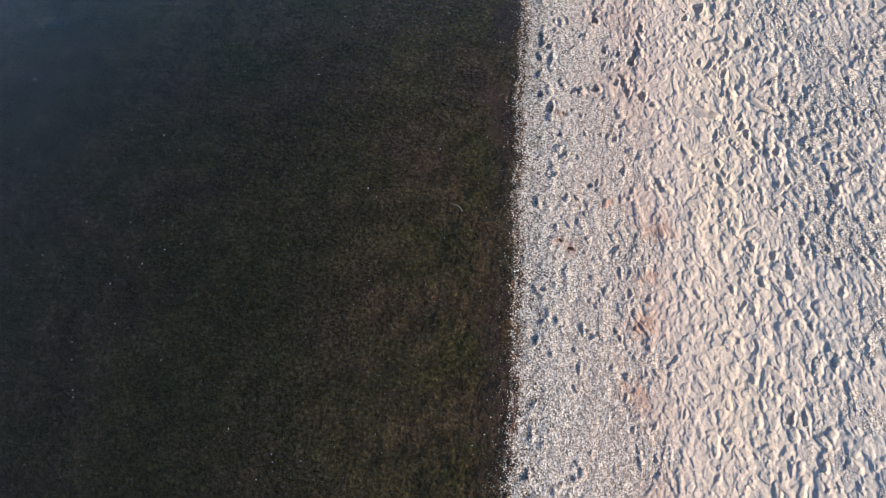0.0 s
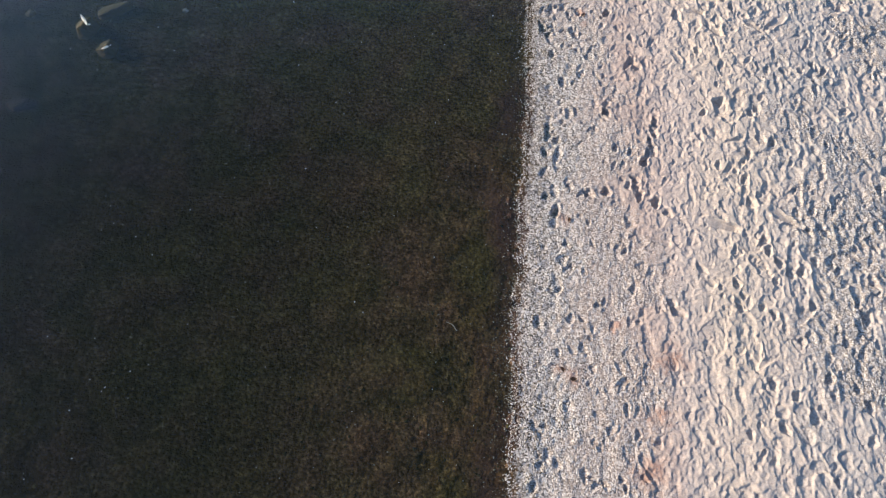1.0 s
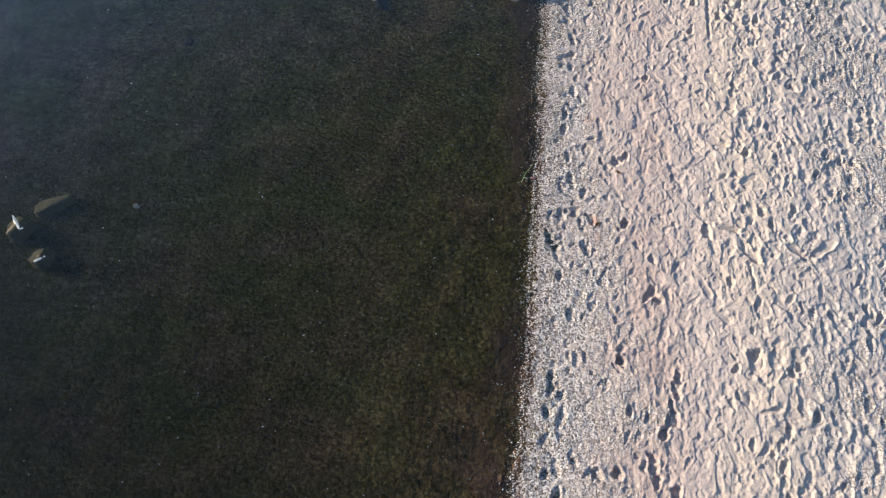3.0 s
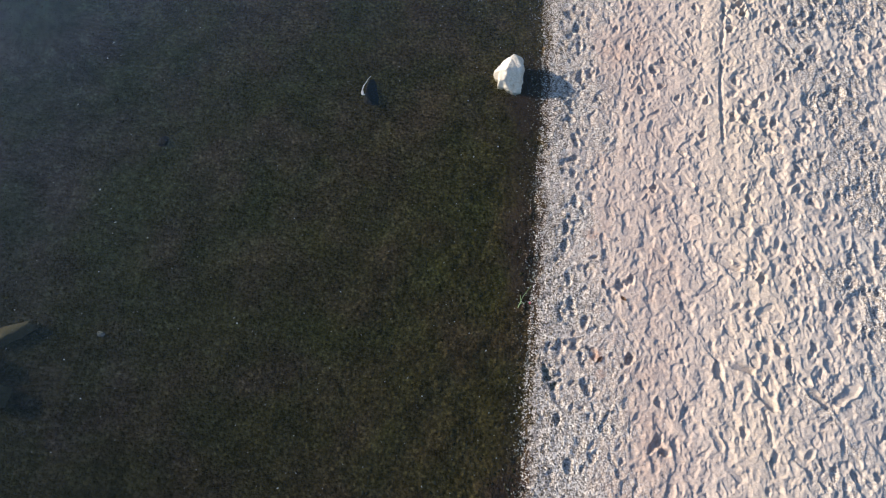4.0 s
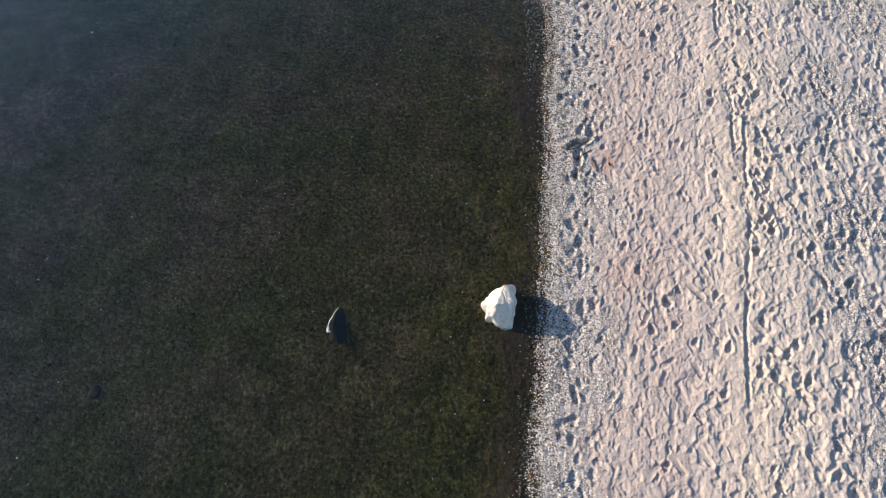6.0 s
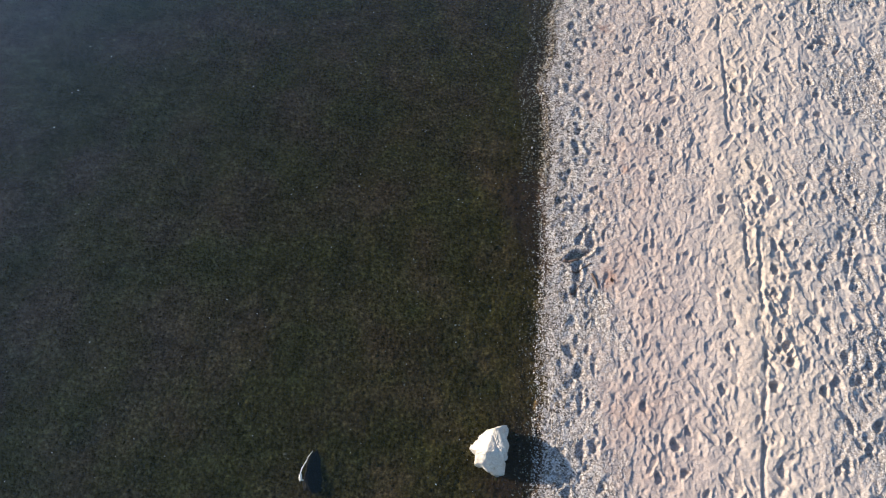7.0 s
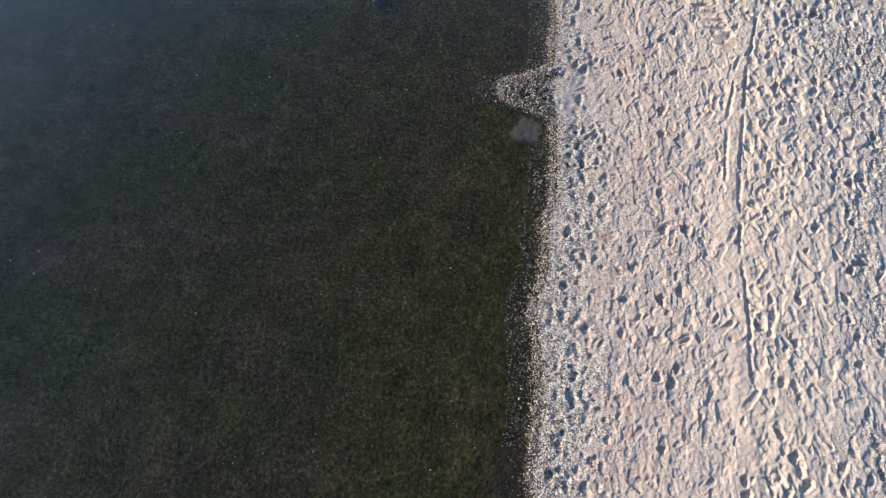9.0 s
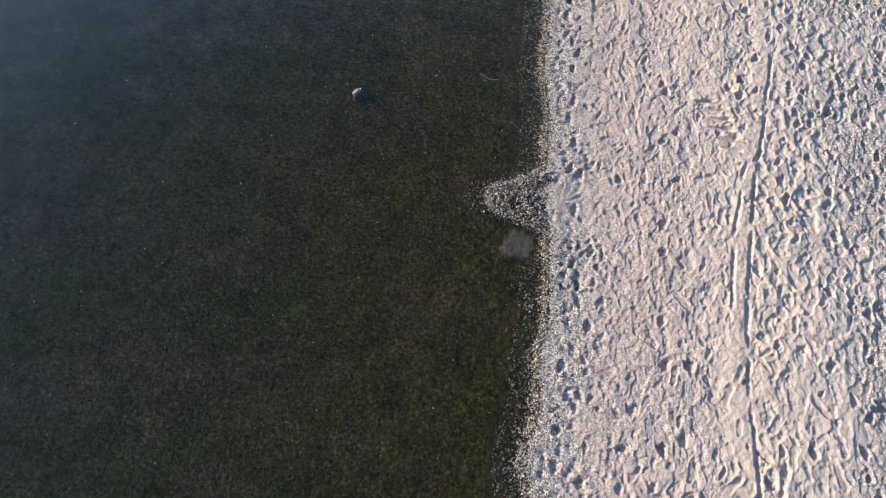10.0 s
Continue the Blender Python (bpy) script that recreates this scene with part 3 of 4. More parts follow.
for k, (x, y) in enumerate(SHINGLE_MARKS):
    press(x, y, 0.3 * math.sin(k * 1.9), 0.085, 0.045, 0.032, 0.2, 0.4, 0.1)
for line in ([(2.37, 13.2), (2.38, 14.1), (2.44, 14.85), (2.52, 15.7)], [(2.58, 15.4), (2.49, 15.6), (2.52, 15.95), (2.5, 16.5), (2.53, 17.3), (2.39, 17.9)], [(2.23, 18.5), (2.24, 19.4), (2.19, 20.3), (2.23, 21.3), (2.35, 22.6), (2.6, 24.2), (2.76, 25.3)],
             [(2.36, 16.6), (2.38, 17.3), (2.33, 17.7)], [(2.62, 9.55), (2.55, 10.1), (2.45, 10.5)], [(2.05, 21.0), (2.12, 22.2), (2.3, 23.2)]):
    drag(line, 0.029, 0.0105)
MARKS_E = [(0.45, 19.05), (0.33, 18.24), (0.52, 18.17), (0.17, 17.38), (0.53, 17.27), (1.3, 22.26), (1.29, 21.87), (1.47, 22.91), (1.33, 20.46), (1.5, 19.61), (1.3, 17.77), (1.25, 18.56), (1.4, 18.52), (0.96, 19.89), (0.88, 19.46), (3.53, 21.27), (4.03, 22.68), (3.38, 19.23), (2.72, 19.1), (3.3, 19.7), (2.55, 18.63), (3.37, 18.92), (3.91, 22.03), (2.5, 19.41), (2.36, 19.25)]
for k, (x, y) in enumerate(MARKS_E):
    press(x, y, 0.3 * math.sin(k * 2.1), 0.066 + 0.02 * math.sin(k * 1.7), 0.05, 0.036, 0.16, 0.4, 0.2)
for x, y, turn, a, b in ((1.73, 5.88, 0.5, 0.07, 0.045), (1.80, 5.77, 0.7, 0.09, 0.05), (1.73, 8.46, 0.2, 0.07, 0.035), (1.69, 8.27, 0.25, 0.11, 0.033), (1.64, 8.11, 0.2, 0.1, 0.03), (1.60, 7.94, -0.2, 0.1, 0.032), (1.55, 7.80, -0.3, 0.07, 0.045),
                         (1.43, 7.43, 0.2, 0.06, 0.055), (1.46, 7.30, -0.1, 0.09, 0.05), (1.64, 7.22, 0.1, 0.07, 0.055), (1.55, 9.33, 1.2, 0.06, 0.04), (1.45, 9.42, -0.6, 0.12, 0.045), (1.10, 8.59, 0.1, 0.06, 0.045), (1.2, 8.02, 0.0, 0.06, 0.035), (1.08, 11.23, 0.1, 0.08, 0.055), (1.21, 11.30, -0.1, 0.07, 0.045), (2.62, 12.49, 0.2, 0.07, 0.05), (2.14, 10.27, 0.1, 0.12, 0.05)):
    press(x, y, turn, a, b, 0.038, 0.15, 0.5, 0.1)
press(0.42, 16.63, -1.15, 0.16, 0.06, 0.06, 0.3, 0.3, 0.0)
press(0.57, 16.86, 0.1, 0.12, 0.045, 0.028, 0.3, 0.3, 0.0)


def sheet(name, gx, gy, gz, material):
    rows, cols = gz.shape
    me = bpy.data.meshes.new(name)
    me.vertices.add(rows * cols)
    me.vertices.foreach_set("co", np.stack([gx, gy, gz], -1).astype(np.float32).ravel())
    q = np.arange(rows * cols).reshape(rows, cols)
    quads = np.stack([q[:-1, :-1], q[:-1, 1:], q[1:, 1:], q[1:, :-1]], -1).reshape(-1, 4).astype(np.int32)
    me.loops.add(quads.size)
    me.loops.foreach_set("vertex_index", quads.ravel())
    me.polygons.add(len(quads))
    me.polygons.foreach_set("loop_start", np.arange(0, quads.size, 4, dtype=np.int32))
    me.polygons.foreach_set("use_smooth", np.ones(len(quads), dtype=bool))
    me.update(calc_edges=True)
    me.materials.append(material)
    return new(name, me)


# the trodden relief fades out beyond the camera's view
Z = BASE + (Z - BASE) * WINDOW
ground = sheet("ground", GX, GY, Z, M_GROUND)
SHINGLE = np.maximum(SHINGLE, tongue)
BEYOND = smooth(INLAND, 0.4, 1.2) * np.maximum(smooth(GX, 5.5, 6.0), 1 - smooth(GY, 1.5, 1.85) * (1 - smooth(GY, 26.1, 26.5)))
for key, values in (("inland", INLAND * (1 - 0.93 * tongue)), ("beyond", BEYOND), ("silt", SILT), ("stain", STAIN), ("shingle", SHINGLE)):
    ground.data.attributes.new(key, "FLOAT", "POINT").data.foreach_set("value", values.astype(np.float32).ravel())
tagged(ground, "trampled pinkish sand beach sloping into a dark pebbly lake bed", "beach", kind="structure")


def ground_z(x, y):
    i = np.clip(np.searchsorted(ys, y) - 1, 0, len(ys) - 2)
    j = np.clip(np.searchsorted(xs, x) - 1, 0, len(xs) - 2)
    f, g = (y - ys[i]) / (ys[i + 1] - ys[i]), (x - xs[j]) / (xs[j + 1] - xs[j])
    return (Z[i, j] * (1 - g) + Z[i, j + 1] * g) * (1 - f) + (Z[i + 1, j] * (1 - g) + Z[i + 1, j + 1] * g) * f


wx = np.array([-600.0, -60, -12, 0, 8, 60, 600])
wxx, wyy = np.meshgrid(wx, np.array([-600.0, -40, 0, 14, 28, 60, 600]))
water = sheet("water", wxx, wyy, 0 * wxx, M_WATER)
tagged(water, "still clear shallow lake water over dark stones", "water", kind="structure")


# ---------------------------------------------------------------- things
def part(name, bm, material, parent=None, label="", smooth_faces=True):
    me = bpy.data.meshes.new(name)
    bm.to_mesh(me)
    bm.free()
    if smooth_faces:
        me.polygons.foreach_set("use_smooth", [True] * len(me.polygons))
    me.materials.append(material)
    ob = new(name, me)
    if parent:
        ob.parent = parent
    return tagged(ob, label)


def stone_mesh(size, cuts, seed, rough=0.05, detail=4):
    """A broken stone: a ball trimmed by flat cuts (normal and distance in units of its size) and roughened."""
    bm = bmesh.new()
    bmesh.ops.create_icosphere(bm, subdivisions=detail, radius=1.0)
    planes = [(Vector(n).normalized(), d) for n, d in cuts]
    off = Vector((seed * 3.7, seed * 1.3, seed * 2.1))
    for v in bm.verts:
        p = v.co.copy()
        p *= 1 + 0.16 * noise.noise(p * 1.3 + off)
        for n, d in planes:
            over = p.dot(n) - d
            if over > 0:
                p -= n * over * 0.93
        p += p.normalized() * (rough * noise.fractal(p * 3.2 + off, 0.7, 2.1, 4))
        v.co = Vector((p.x * size[0], p.y * size[1], p.z * size[2]))
    return bm


def boulder_mesh():
    """A broken limestone block: uneven outline shaped to the camera's view, height to its shadow's length, three broad
    facets on top, pitted skin.
    """
    turn = [-180, -171, -155, -134, -126, -102, -76, -60, -48, -36, -25, 7, 29, 49, 62, 71, 80, 92, 106, 135, 157, 180]
    reach = [0.205, 0.21, 0.155, 0.20, 0.205, 0.19, 0.23, 0.28, 0.29, 0.225, 0.18, 0.18, 0.19, 0.20, 0.29, 0.31, 0.275, 0.235, 0.21, 0.18, 0.17, 0.19]
    planes = [(Vector(n).normalized(), d) for n, d in (((-0.72, 0.15, 0.7), 0.215), ((0.30, -0.55, 0.85), 0.245), ((0.62, 0.45, 0.75), 0.26), ((-0.5, -0.7, 0.6), 0.235), ((0.05, 0.1, 1.0), 0.268), ((0.25, -0.85, 0.5), 0.20))]
    bm = bmesh.new()
    bmesh.ops.create_icosphere(bm, subdivisions=6, radius=1.0)
    for v in bm.verts:
        d = v.co.normalized()
        r = float(np.interp(math.degrees(math.atan2(d.y, d.x)), turn, reach))
        p = Vector((d.x * r, d.y * r, d.z * 0.46))
        p *= 1 + 0.10 * noise.noise(d * 2.2 + Vector((4, 1, 2)))
        for n, c in planes:
            over = p.dot(n) - c
            if over > 0:
                p -= n * over * 0.96
        seam = max(0.0, 1 - abs(noise.noise(d * 1.9 + Vector((7, 3, 5)))) * 9)
        p += d * (0.016 * noise.noise(d * 3.6) + 0.0045 * noise.fractal(d * 8, 0.8, 2.1, 4) - 0.008 * seam)
        v.co = p
    return bm


boulder = part("boulder", boulder_mesh(), M_WHITE)
boulder.matrix_world = pose(-0.405, 14.17, 0.025, 0, 0, -7)
tagged(boulder, "large pale limestone boulder at the water's edge", "boulder")

def stick_mesh(points, r0, r1, sides=7):
    bm = bmesh.new()
    rings = []
    pts = [Vector(p) for p in points]
    for k, p in enumerate(pts):
        way = (pts[min(k + 1, len(pts) - 1)] - pts[max(k - 1, 0)]).normalized()
        a = way.cross(Vector((0, 0, 1)))
        a = a.normalized() if a.length > 0.01 else Vector((1, 0, 0))
        b = way.cross(a)
        r = r0 + (r1 - r0) * k / (len(pts) - 1)
        r *= 1 + 0.18 * noise.noise(p * 31)
        rings.append([bm.verts.new(p + (a * math.cos(t) + b * math.sin(t)) * r) for t in (2 * math.pi * i / sides for i in range(sides))])
    for u, v in zip(rings, rings[1:]):
        for i in range(sides):
            bm.faces.new((u[i], u[(i + 1) % sides], v[(i + 1) % sides], v[i]))
    bm.faces.new(rings[0][::-1])
    bm.faces.new(rings[-1])
    bmesh.ops.recalc_face_normals(bm, faces=bm.faces)
    return bm


LOW = [((0, 0.1, 1), 0.5), ((-0.5, 0.6, 0.6), 0.55), ((0.7, -0.2, 0.6), 0.5), ((-0.9, -0.4, 0.2), 0.7), ((0.3, 0.95, 0.1), 0.72), ((0.5, -0.85, 0.1), 0.7)]


RIDGE = [((0.82, -0.30, 0.48), 0.10), ((-0.45, 0.25, 0.85), 0.42), ((-0.9, -0.4, 0.2), 0.7), ((0.3, 0.95, 0.1), 0.72), ((-0.2, -0.95, 0.2), 0.7)]


TIP = [((-0.3, 0.6, 0.8), 0.5), ((0.6, -0.5, 0.6), 0.45), ((0.9, 0.3, 0.2), 0.75)]


def sunken(name, x, y, z, size, turn, seed, label, material, cuts=LOW, tip=None):
    ob = part(name, stone_mesh(size, cuts, seed, 0.11, 5), material)
    ob.matrix_world = pose(x, y, z, 0, 0, turn)
    tagged(ob, label, "stone")
    if tip:
        x0, y0, z0, x1, y1, thick = tip
        half = 0.5 * math.hypot(x1 - x0, y1 - y0)
        lean = math.degrees(math.atan2(y1 - y0, x1 - x0))
        crest = part("bleached_tip", stone_mesh((half * 1.1, thick * 0.75, thick * 0.8), TIP, seed + 40, 0.2, 4), M_PALE, ob, "dry edge above the water, painted white for sunlight", False)
        crest.matrix_local = pose((x0 + x1) / 2, (y0 + y1) / 2, z0, 0, 0, lean)
        chip = part("bleached_chip", stone_mesh((thick * 0.6, thick * 0.4, thick * 0.35), TIP, seed + 41, 0.2, 3), M_PALE, ob, "dry chip above the water, painted white for sunlight", False)
        chip.matrix_local = pose(x1 + 0.025, y1 + 0.012, z0 - 0.006, 0, 0, lean + 70)
    return ob


SHELF = [((0.62, 0.1, 0.78), 0.05), ((-0.95, 0.25, 0.15), 0.75), ((0.5, -0.7, 0.4), 0.75)]
# widened and near black: its shaded face and bed shadow put into the stone
shelf = sunken("stone", -2.19, 13.72, -0.085, (0.165, 0.22, 0.12), 8, 4, "stone barely breaking the water surface, dark with painted shade", M_DARK, SHELF, tip=(-0.163, -0.02, 0.088, -0.167, -0.09, 0.024))
# thin pale strip added for the sunlit left edge
rim = part("bleached_rim", stick_mesh([(-2.355, 13.66, 0.008), (-2.345, 13.74, 0.018), (-2.32, 13.80, 0.022), (-2.305, 13.86, 0.018), (-2.27, 13.93, 0.008)], 0.006, 0.003), M_PALE, shelf, "dry rim of the stone, painted pale for sunlight")
rim.matrix_parent_inverse = shelf.matrix_world.inverted()
sunken("stone", -5.72, 9.86, -0.12, (0.27, 0.145, 0.10), 28, 6, "long brown slab stone under the water", M_BROWN, [((0.35, -0.85, 0.4), 0.15), ((-0.2, 0.3, 0.95), 0.4), ((-0.95, 0.1, 0.2), 0.8), ((0.95, 0.1, 0.2), 0.85), ((0.2, 0.95, 0.1), 0.7)])
sunken("stone", -5.985, 9.47, -0.07, (0.19, 0.19, 0.20), 0, 8, "brown sunken stone with a dry ridge painted white as sunlit", M_BROWN, RIDGE, tip=(-0.08, 0.12, 0.095, 0.04, -0.03, 0.028))
sunken("stone", -5.59, 9.15, -0.08, (0.20, 0.14, 0.18), 25, 9, "small brown sunken stone with a pale tip", M_BROWN, RIDGE, tip=(-0.09, -0.06, 0.09, 0.0, -0.04, 0.02))
sunken("stone", -6.52, 8.17, -0.155, (0.21, 0.10, 0.08), 8, 21, "flat dark slab stone deep on the lake bed", M_DARK)
sunken("stone", -6.88, 9.72, -0.15, (0.075, 0.06, 0.05), 30, 23, "small brown stone on the lake bed", M_BROWN)
sunken("stone", -4.78, 12.61, -0.14, (0.10, 0.07, 0.06), 60, 25, "small dark stone on the lake bed", M_DARK)
sunken("stone", -4.77, 9.98, -0.12, (0.05, 0.035, 0.03), -15, 27, "small pale mottled stone on the lake bed", M_MOTTLED)
sunken("stone", -2.84, 23.83, -0.02, (0.09, 0.12, 0.10), -10, 12, "mottled grey stone with a pale edge standing out of the water", M_STANDING, RIDGE, tip=(-0.062, -0.05, 0.062, -0.02, 0.055, 0.024))


def stick(name, x0, y0, x1, y1, r0, r1, material, label, category, bend=0.02, lift=0.004, level=None):
    pts = []
    for k in range(9):
        f = k / 8
        x, y = x0 + f * (x1 - x0), y0 + f * (y1 - y0)
        n = bend * math.sin(f * 5.2 + x0 * 9)
        x, y = x - n * (y1 - y0) / 0.3, y + n * (x1 - x0) / 0.3
        pts.append((x, y, max(float(ground_z(np.array([x]), np.array([y]))[0]), level if level is not None else -9) + lift))
    origin = Vector(pts[0])
    ob = part(name, stick_mesh([Vector(p) - origin for p in pts], r0, r1), material)
    ob.location = origin
    return tagged(ob, label, category)


stick("driftwood", 0.25, 16.52, 0.44, 16.56, 0.018, 0.012, M_WOOD, "reddish-brown weathered driftwood chunk in the shingle", "driftwood", 0.01, 0.014)
stick("driftwood", 0.36, 16.40, 0.60, 16.52, 0.012, 0.006, M_WOOD, "thin brown driftwood stick on the shingle", "driftwood", 0.015, 0.008)
stick("driftwood", 0.60, 16.40, 0.68, 16.22, 0.016, 0.009, M_WOOD, "short dark driftwood piece on the shingle", "driftwood", 0.01, 0.008)
stick("driftwood", 0.36, 16.12, 0.48, 16.22, 0.012, 0.006, M_WOOD, "curved dark driftwood scrap on the shingle", "driftwood", 0.03, 0.008)
stick("stick", -0.15, 20.54, 0.03, 20.68, 0.007, 0.005, M_TWIG, "thin bleached stick lying across the waterline", "stick", 0.004, 0.008, 0.0)
stick("twig", -1.22, 24.46, -0.93, 24.40, 0.005, 0.0025, M_TWIG, "thin pale wavy twig in the shallows", "twig", 0.03, 0.006)
stick("twig", -0.72, 23.70, -0.60, 23.62, 0.0045, 0.0025, M_TWIG, "short pale curled twig in the shallows", "twig", 0.03, 0.006)
stick("bark_strip", -0.81, 5.57, -0.68, 5.47, 0.0045, 0.008, M_TWIG, "pale strip of bark on the lake bed", "bark", 0.022, 0.006)
stem = stick("green_stem", -0.09, 10.84, 0.05, 11.14, 0.006, 0.003, M_STEM, "fresh green plant stem stranded at the waterline", "plant stem", 0.008, 0.008, 0.0)
for k, (dx, dy) in enumerate(((-0.01, 0.10), (0.06, 0.02))):
    part("side_shoot", stick_mesh([(0.03, 0.06, 0), (0.03 + dx * 0.5, 0.06 + dy * 0.5, 0.006), (0.03 + dx, 0.06 + dy, 0.004)], 0.004, 0.002, 6), M_STEM, stem)
berry_bm = bmesh.new()
bmesh.ops.create_icosphere(berry_bm, subdivisions=3, radius=0.013)
for v in berry_bm.verts:
    v.co.z *= 0.85
    v.co *= 1 + 0.08 * noise.noise(v.co * 60)
berry = part("berry", berry_bm, M_RED)
berry.location = (0.055, 10.92, float(ground_z(np.array([0.055]), np.array([10.92]))[0]) + 0.012)
tagged(berry, "small red berry on wet pebbles at the waterline", "berry")


def leaf_mesh(length, width, curl, seed):
    bm = bmesh.new()
    rows = []
    for i in range(7):
        f = i / 6
        w = width * math.sin(math.pi * min(0.97, 0.06 + f * 0.92)) ** 0.8
        row = []
        for j in range(5):
            g = (j - 2) / 2
            row.append(bm.verts.new((g * w, (f - 0.5) * length, curl * (g * g * 0.6 + (f - 0.5) ** 2) + 0.004 * noise.noise(Vector((g * 3, f * 4, seed))))))
        rows.append(row)
    for a, b in zip(rows, rows[1:]):
        for j in range(4):
            bm.faces.new((a[j], a[j + 1], b[j + 1], b[j]))
    bmesh.ops.solidify(bm, geom=bm.faces[:], thickness=0.0015)
    return bm


# some of these leaves are added over plain brown stains and a dark pit
for k, (x, y) in enumerate(((0.60, 6.95), (0.50, 5.06), (0.61, 4.95), (0.86, 10.30), (0.83, 16.33), (1.12, 11.05))):
    leaf = part("dead_leaf", leaf_mesh(0.06 + 0.012 * (k % 4), 0.018 + 0.003 * (k % 3), 0.02, k), M_LEAF)
    leaf.matrix_world = pose(x, y, float(ground_z(np.array([x]), np.array([y]))[0]) + 0.006, 6, -5, 47 * k)
    tagged(leaf, "curled brown dead leaf on the shingle", "leaf", "dead leaves along the shore")

# ---------------------------------------------------------------- pebbles
ico = bmesh.new()
bmesh.ops.create_icosphere(ico, subdivisions=1, radius=1.0)
OCTA_V = np.array([[1, 0, 0], [0, 1, 0], [-1, 0, 0], [0, -1, 0], [0, 0, 0.9], [0, 0, -0.9]], dtype=float)
OCTA_F = np.array([[0, 1, 4], [1, 2, 4], [2, 3, 4], [3, 0, 4], [1, 0, 5], [2, 1, 5], [3, 2, 5], [0, 3, 5]])
ICO_V = np.array([v.co[:] for v in ico.verts])
ICO_F = np.array([[v.index for v in f.verts] for f in ico.faces])
ico.free()


def pebble_field(name, x, y, r, material, sink, label, category, flat=1.0, shape=None):
    form_v, form_f = shape or (ICO_V, ICO_F)
    k = len(form_v)
    n = len(x)
    z = ground_z(x, y)
    turn = rng.uniform(0, 2 * np.pi, n)
    a, b, h = r * rng.uniform(0.9, 1.35, n), r * rng.uniform(0.65, 0.95, n), flat * r * rng.uniform(0.45, 0.75, n)
    v = form_v[None] * (1 + rng.uniform(-0.24, 0.24, (n, k, 1)))
    v = v * np.stack([a, b, h], -1)[:, None]
    c, s = np.cos(turn)[:, None], np.sin(turn)[:, None]
    px, py = v[..., 0] * c - v[..., 1] * s, v[..., 0] * s + v[..., 1] * c
    pz = v[..., 2] + px * rng.normal(0, 0.25, (n, 1)) + py * rng.normal(0, 0.25, (n, 1))
    co = np.stack([px + x[:, None], py + y[:, None], pz + (z + h * sink)[:, None]], -1)
    faces = (form_f[None] + (np.arange(n) * k)[:, None, None]).reshape(-1, 3)
    me = bpy.data.meshes.new(name)
    me.vertices.add(n * k)
    me.vertices.foreach_set("co", co.astype(np.float32).ravel())
    me.loops.add(faces.size)
    me.loops.foreach_set("vertex_index", faces.astype(np.int32).ravel())
    me.polygons.add(len(faces))
    me.polygons.foreach_set("loop_start", np.arange(0, faces.size, 3, dtype=np.int32))
    me.update(calc_edges=True)
    me.materials.append(material)
    return tagged(new(name, me), label, category, kind="stuff")


def shore_points(n, lo, hi, power):
    y = rng.uniform(1.0, 27.6, n)
    return waterline(y) + lo + (hi - lo) * rng.random(n) ** power, y


y = rng.uniform(1.2, 27.3, 30000)
f = rng.random(30000) ** 1.5
x = waterline(y) - 0.02 + (np.where(rng.random(30000) < 0.55, pebble_width(y), shingle_width(y)) * 1.25 + 0.1) * f
on_spit = x < waterline(y, 0.0) - 0.03
spit_x, spit_y = np.repeat(x[on_spit], 3), np.repeat(y[on_spit], 3)
spit_x, spit_y = spit_x + rng.normal(0, 0.03, len(spit_x)), spit_y + rng.normal(0, 0.03, len(spit_x))
pebble_field("spit_pebbles", spit_x, spit_y, 0.006 + 0.010 * rng.random(len(spit_x)) ** 1.8, M_SPIT, 0.4, "dark and pale pebbles heaped on a low spit", "pebbles")
x, y = x[~on_spit], y[~on_spit]
pebble_field("shore_pebbles", x, y, 0.004 + (0.006 - 0.003 * smooth(x, 0.3, 1.1)) * rng.random(len(x)) ** 1.7, M_SHORE, 0.2, "loose grey and white pebbles along the waterline", "pebbles")
x, y = 1.0 + 4.6 * rng.random(9000) ** 0.6, rng.uniform(1.9, 26.3, 9000)
pebble_field("beach_grit", x, y, 0.0032 + 0.0055 * rng.random(9000) ** 2.5, M_SHORE, 0.3, "sparse small pebbles scattered on the sand", "pebbles", 1.0, (OCTA_V, OCTA_F))
y = rng.uniform(1.0, 27.6, 10500)
x = waterline(y) - 0.03 - 8.4 * rng.random(10500) ** 1.15
keep = np.hypot((x + 0.47) / 0.24, (y - 21.81) / 0.27) > 1
x, y = x[keep], y[keep]
pebble_field("bed_pebbles", x, y, 0.010 + 0.022 * rng.random(len(x)) ** 2, M_BED, -0.2, "dark algae-covered pebbles on the lake bed", "pebbles", 0.7, (OCTA_V, OCTA_F))
y = rng.uniform(1.0, 27.6, 1500)
x = waterline(y) - 0.05 - 6.5 * rng.random(1500) ** 1.7
pebble_field("pale_bed_pebbles", x, y, 0.0058 + 0.008 * rng.random(1500) ** 2.4, M_SPECK, 0.5, "tiny pale pebbles scattered over the dark lake bed", "pebbles", 0.8, (OCTA_V, OCTA_F))
y = rng.uniform(1.9, 26.4, 5000)
x = waterline(y) + 0.02 - 0.075 * np.abs(rng.normal(0, 1, 5000)) * (0.7 + 0.5 * value_noise(y, y * 0 + 7.3, 0.5, 91))
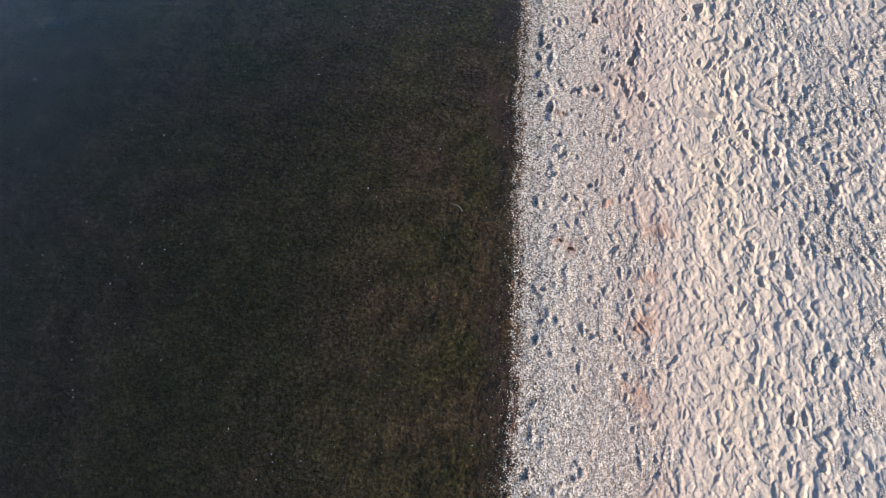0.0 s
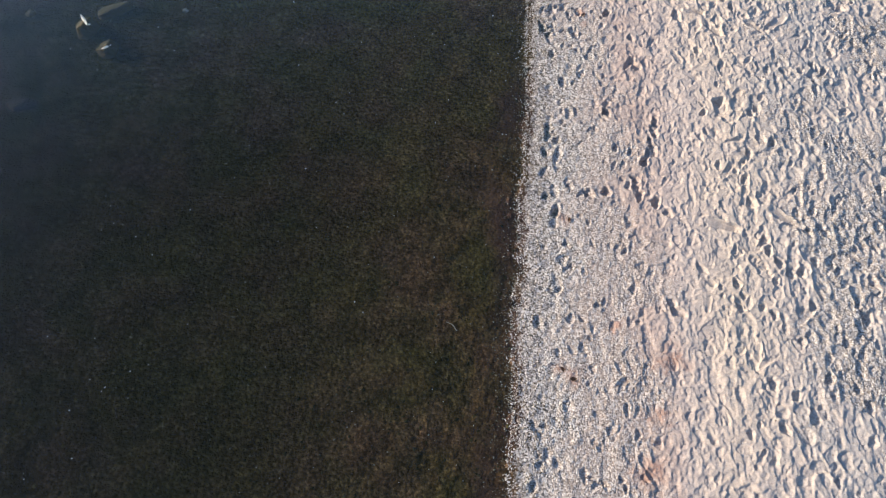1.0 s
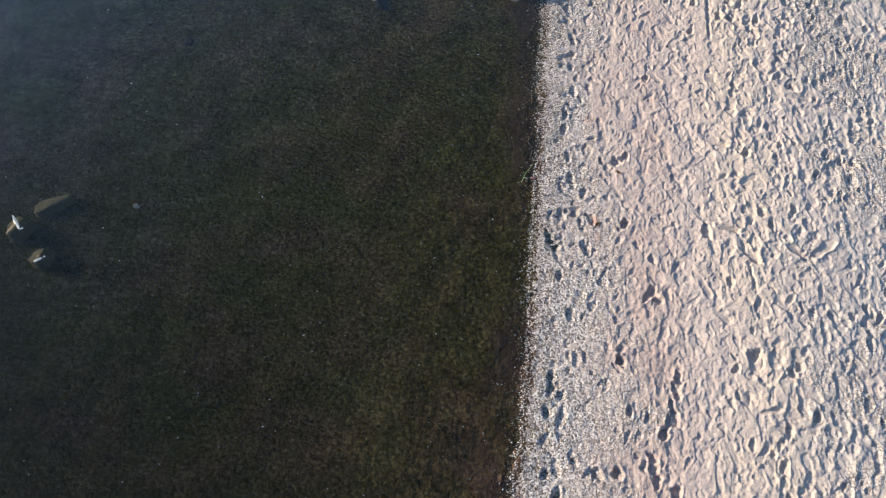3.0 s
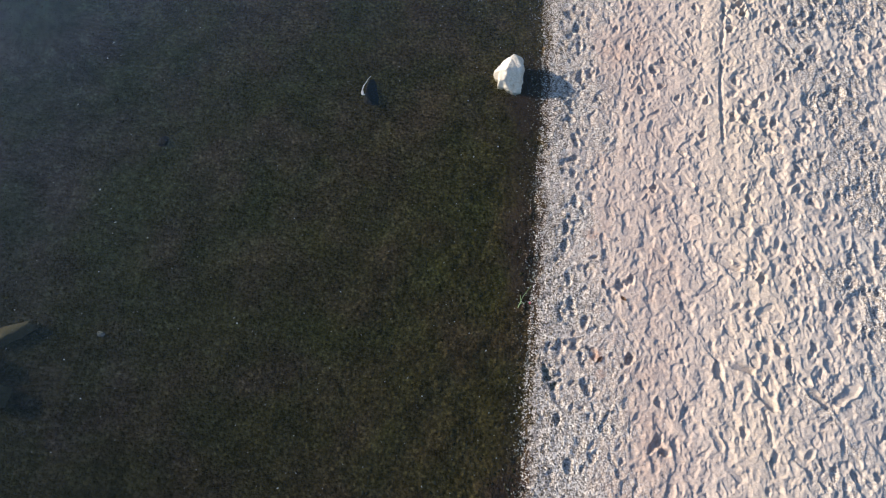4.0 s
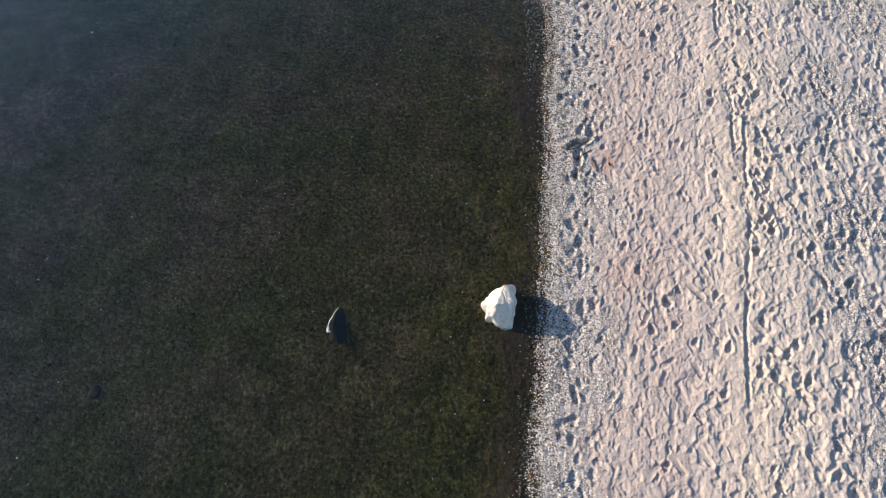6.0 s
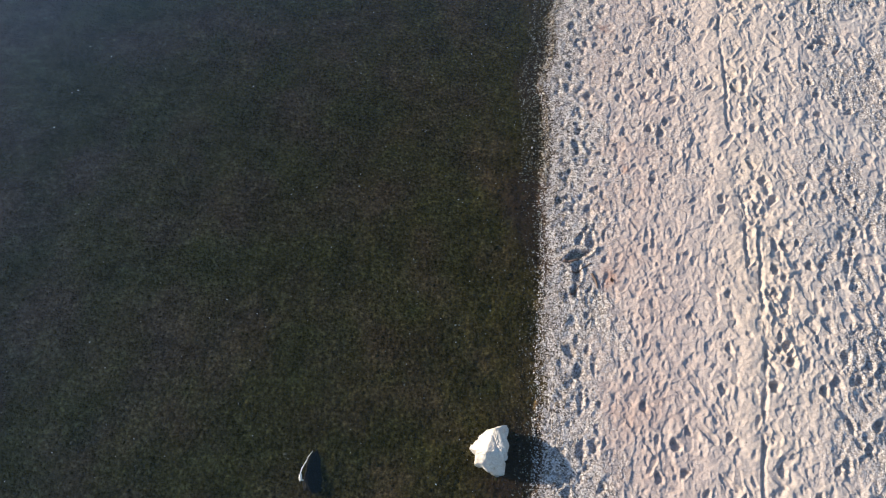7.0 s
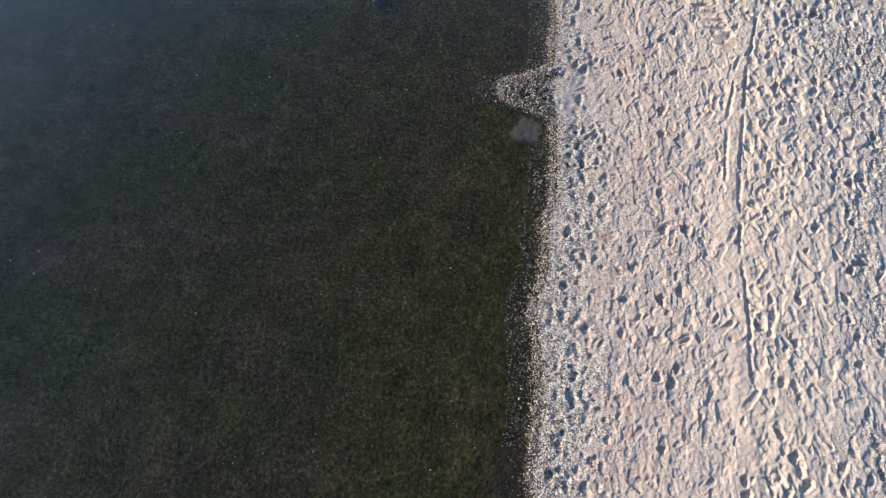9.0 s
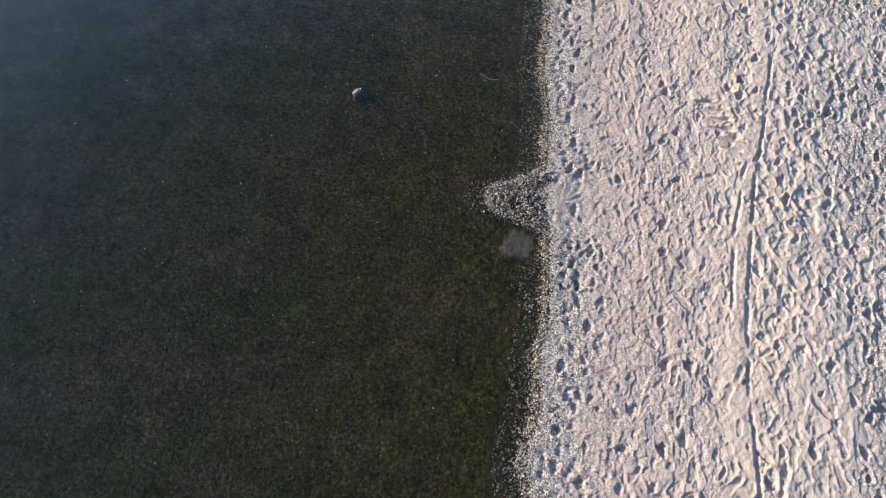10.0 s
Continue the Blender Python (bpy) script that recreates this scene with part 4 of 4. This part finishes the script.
keep = (np.hypot((x + 0.47) / 0.24, (y - 21.81) / 0.27) > 1) & (spit(y) < 0.08)
pebble_field("fringe_pebbles", x[keep], y[keep], 0.0045 + 0.0075 * rng.random(keep.sum()) ** 1.8, M_SHORE, 0.45, "pale pebbles thinning out into the shallow water", "pebbles", 1.0, (OCTA_V, OCTA_F))
# those above the waterline are added to stand for dark gaps between dry pebbles
x, y = shore_points(12500, -0.22, 0.32, 1.0)
x = x - 0.14 * rng.random(len(x)) * smooth(y, 16, 20)
keep = np.hypot((x + 0.47) / 0.24, (y - 21.81) / 0.27) > 1
x, y = x[keep], y[keep]
pebble_field("wet_edge_pebbles", x, y, 0.005 + 0.008 * rng.random(len(x)) ** 1.8, M_WET, 0.4, "dark wet and pale pebbles in shallow water and among dry shingle", "pebbles", 1.0, (OCTA_V, OCTA_F))

y = rng.uniform(17.6, 26.4, 6000)
x = waterline(y) - 0.36 * rng.random(6000) ** 1.7 + 0.05
keep = np.hypot((x + 0.47) / 0.24, (y - 21.81) / 0.27) > 1
x, y = x[keep], y[keep]
pebble_field("shallow_pebbles", x, y, 0.006 + 0.011 * rng.random(len(x)) ** 1.8, M_GOLD, 0.4, "golden-brown wet pebbles in the shallowest water", "pebbles", 1.0, (OCTA_V, OCTA_F))

shapes = []
for k in range(6):
    bm = bmesh.new()
    bmesh.ops.create_uvsphere(bm, u_segments=6, v_segments=4, radius=1.0)
    for v in bm.verts:
        v.co *= 1 + 0.5 * noise.noise(v.co * 1.5 + Vector((k * 5, 0, 0)))
        v.co.z *= 0.6
        v.co.y *= 0.8
    me = bpy.data.meshes.new("pebble")
    bm.to_mesh(me)
    bm.free()
    me.materials.append(M_PIECE)
    shapes.append(me)
px, py = shore_points(300, -0.12, 0.35, 1.0)
pz = ground_z(px, py)
for k in range(300):
    ob = new("pebble", shapes[k % 6])
    r = 0.008 + 0.008 * ((k * 29) % 17) / 17
    ob.matrix_world = pose(px[k], py[k], pz[k] + r * 0.3, 0, 0, (k * 73) % 360) @ Matrix.Diagonal((r, r, r, 1))
    ob.parent = ground
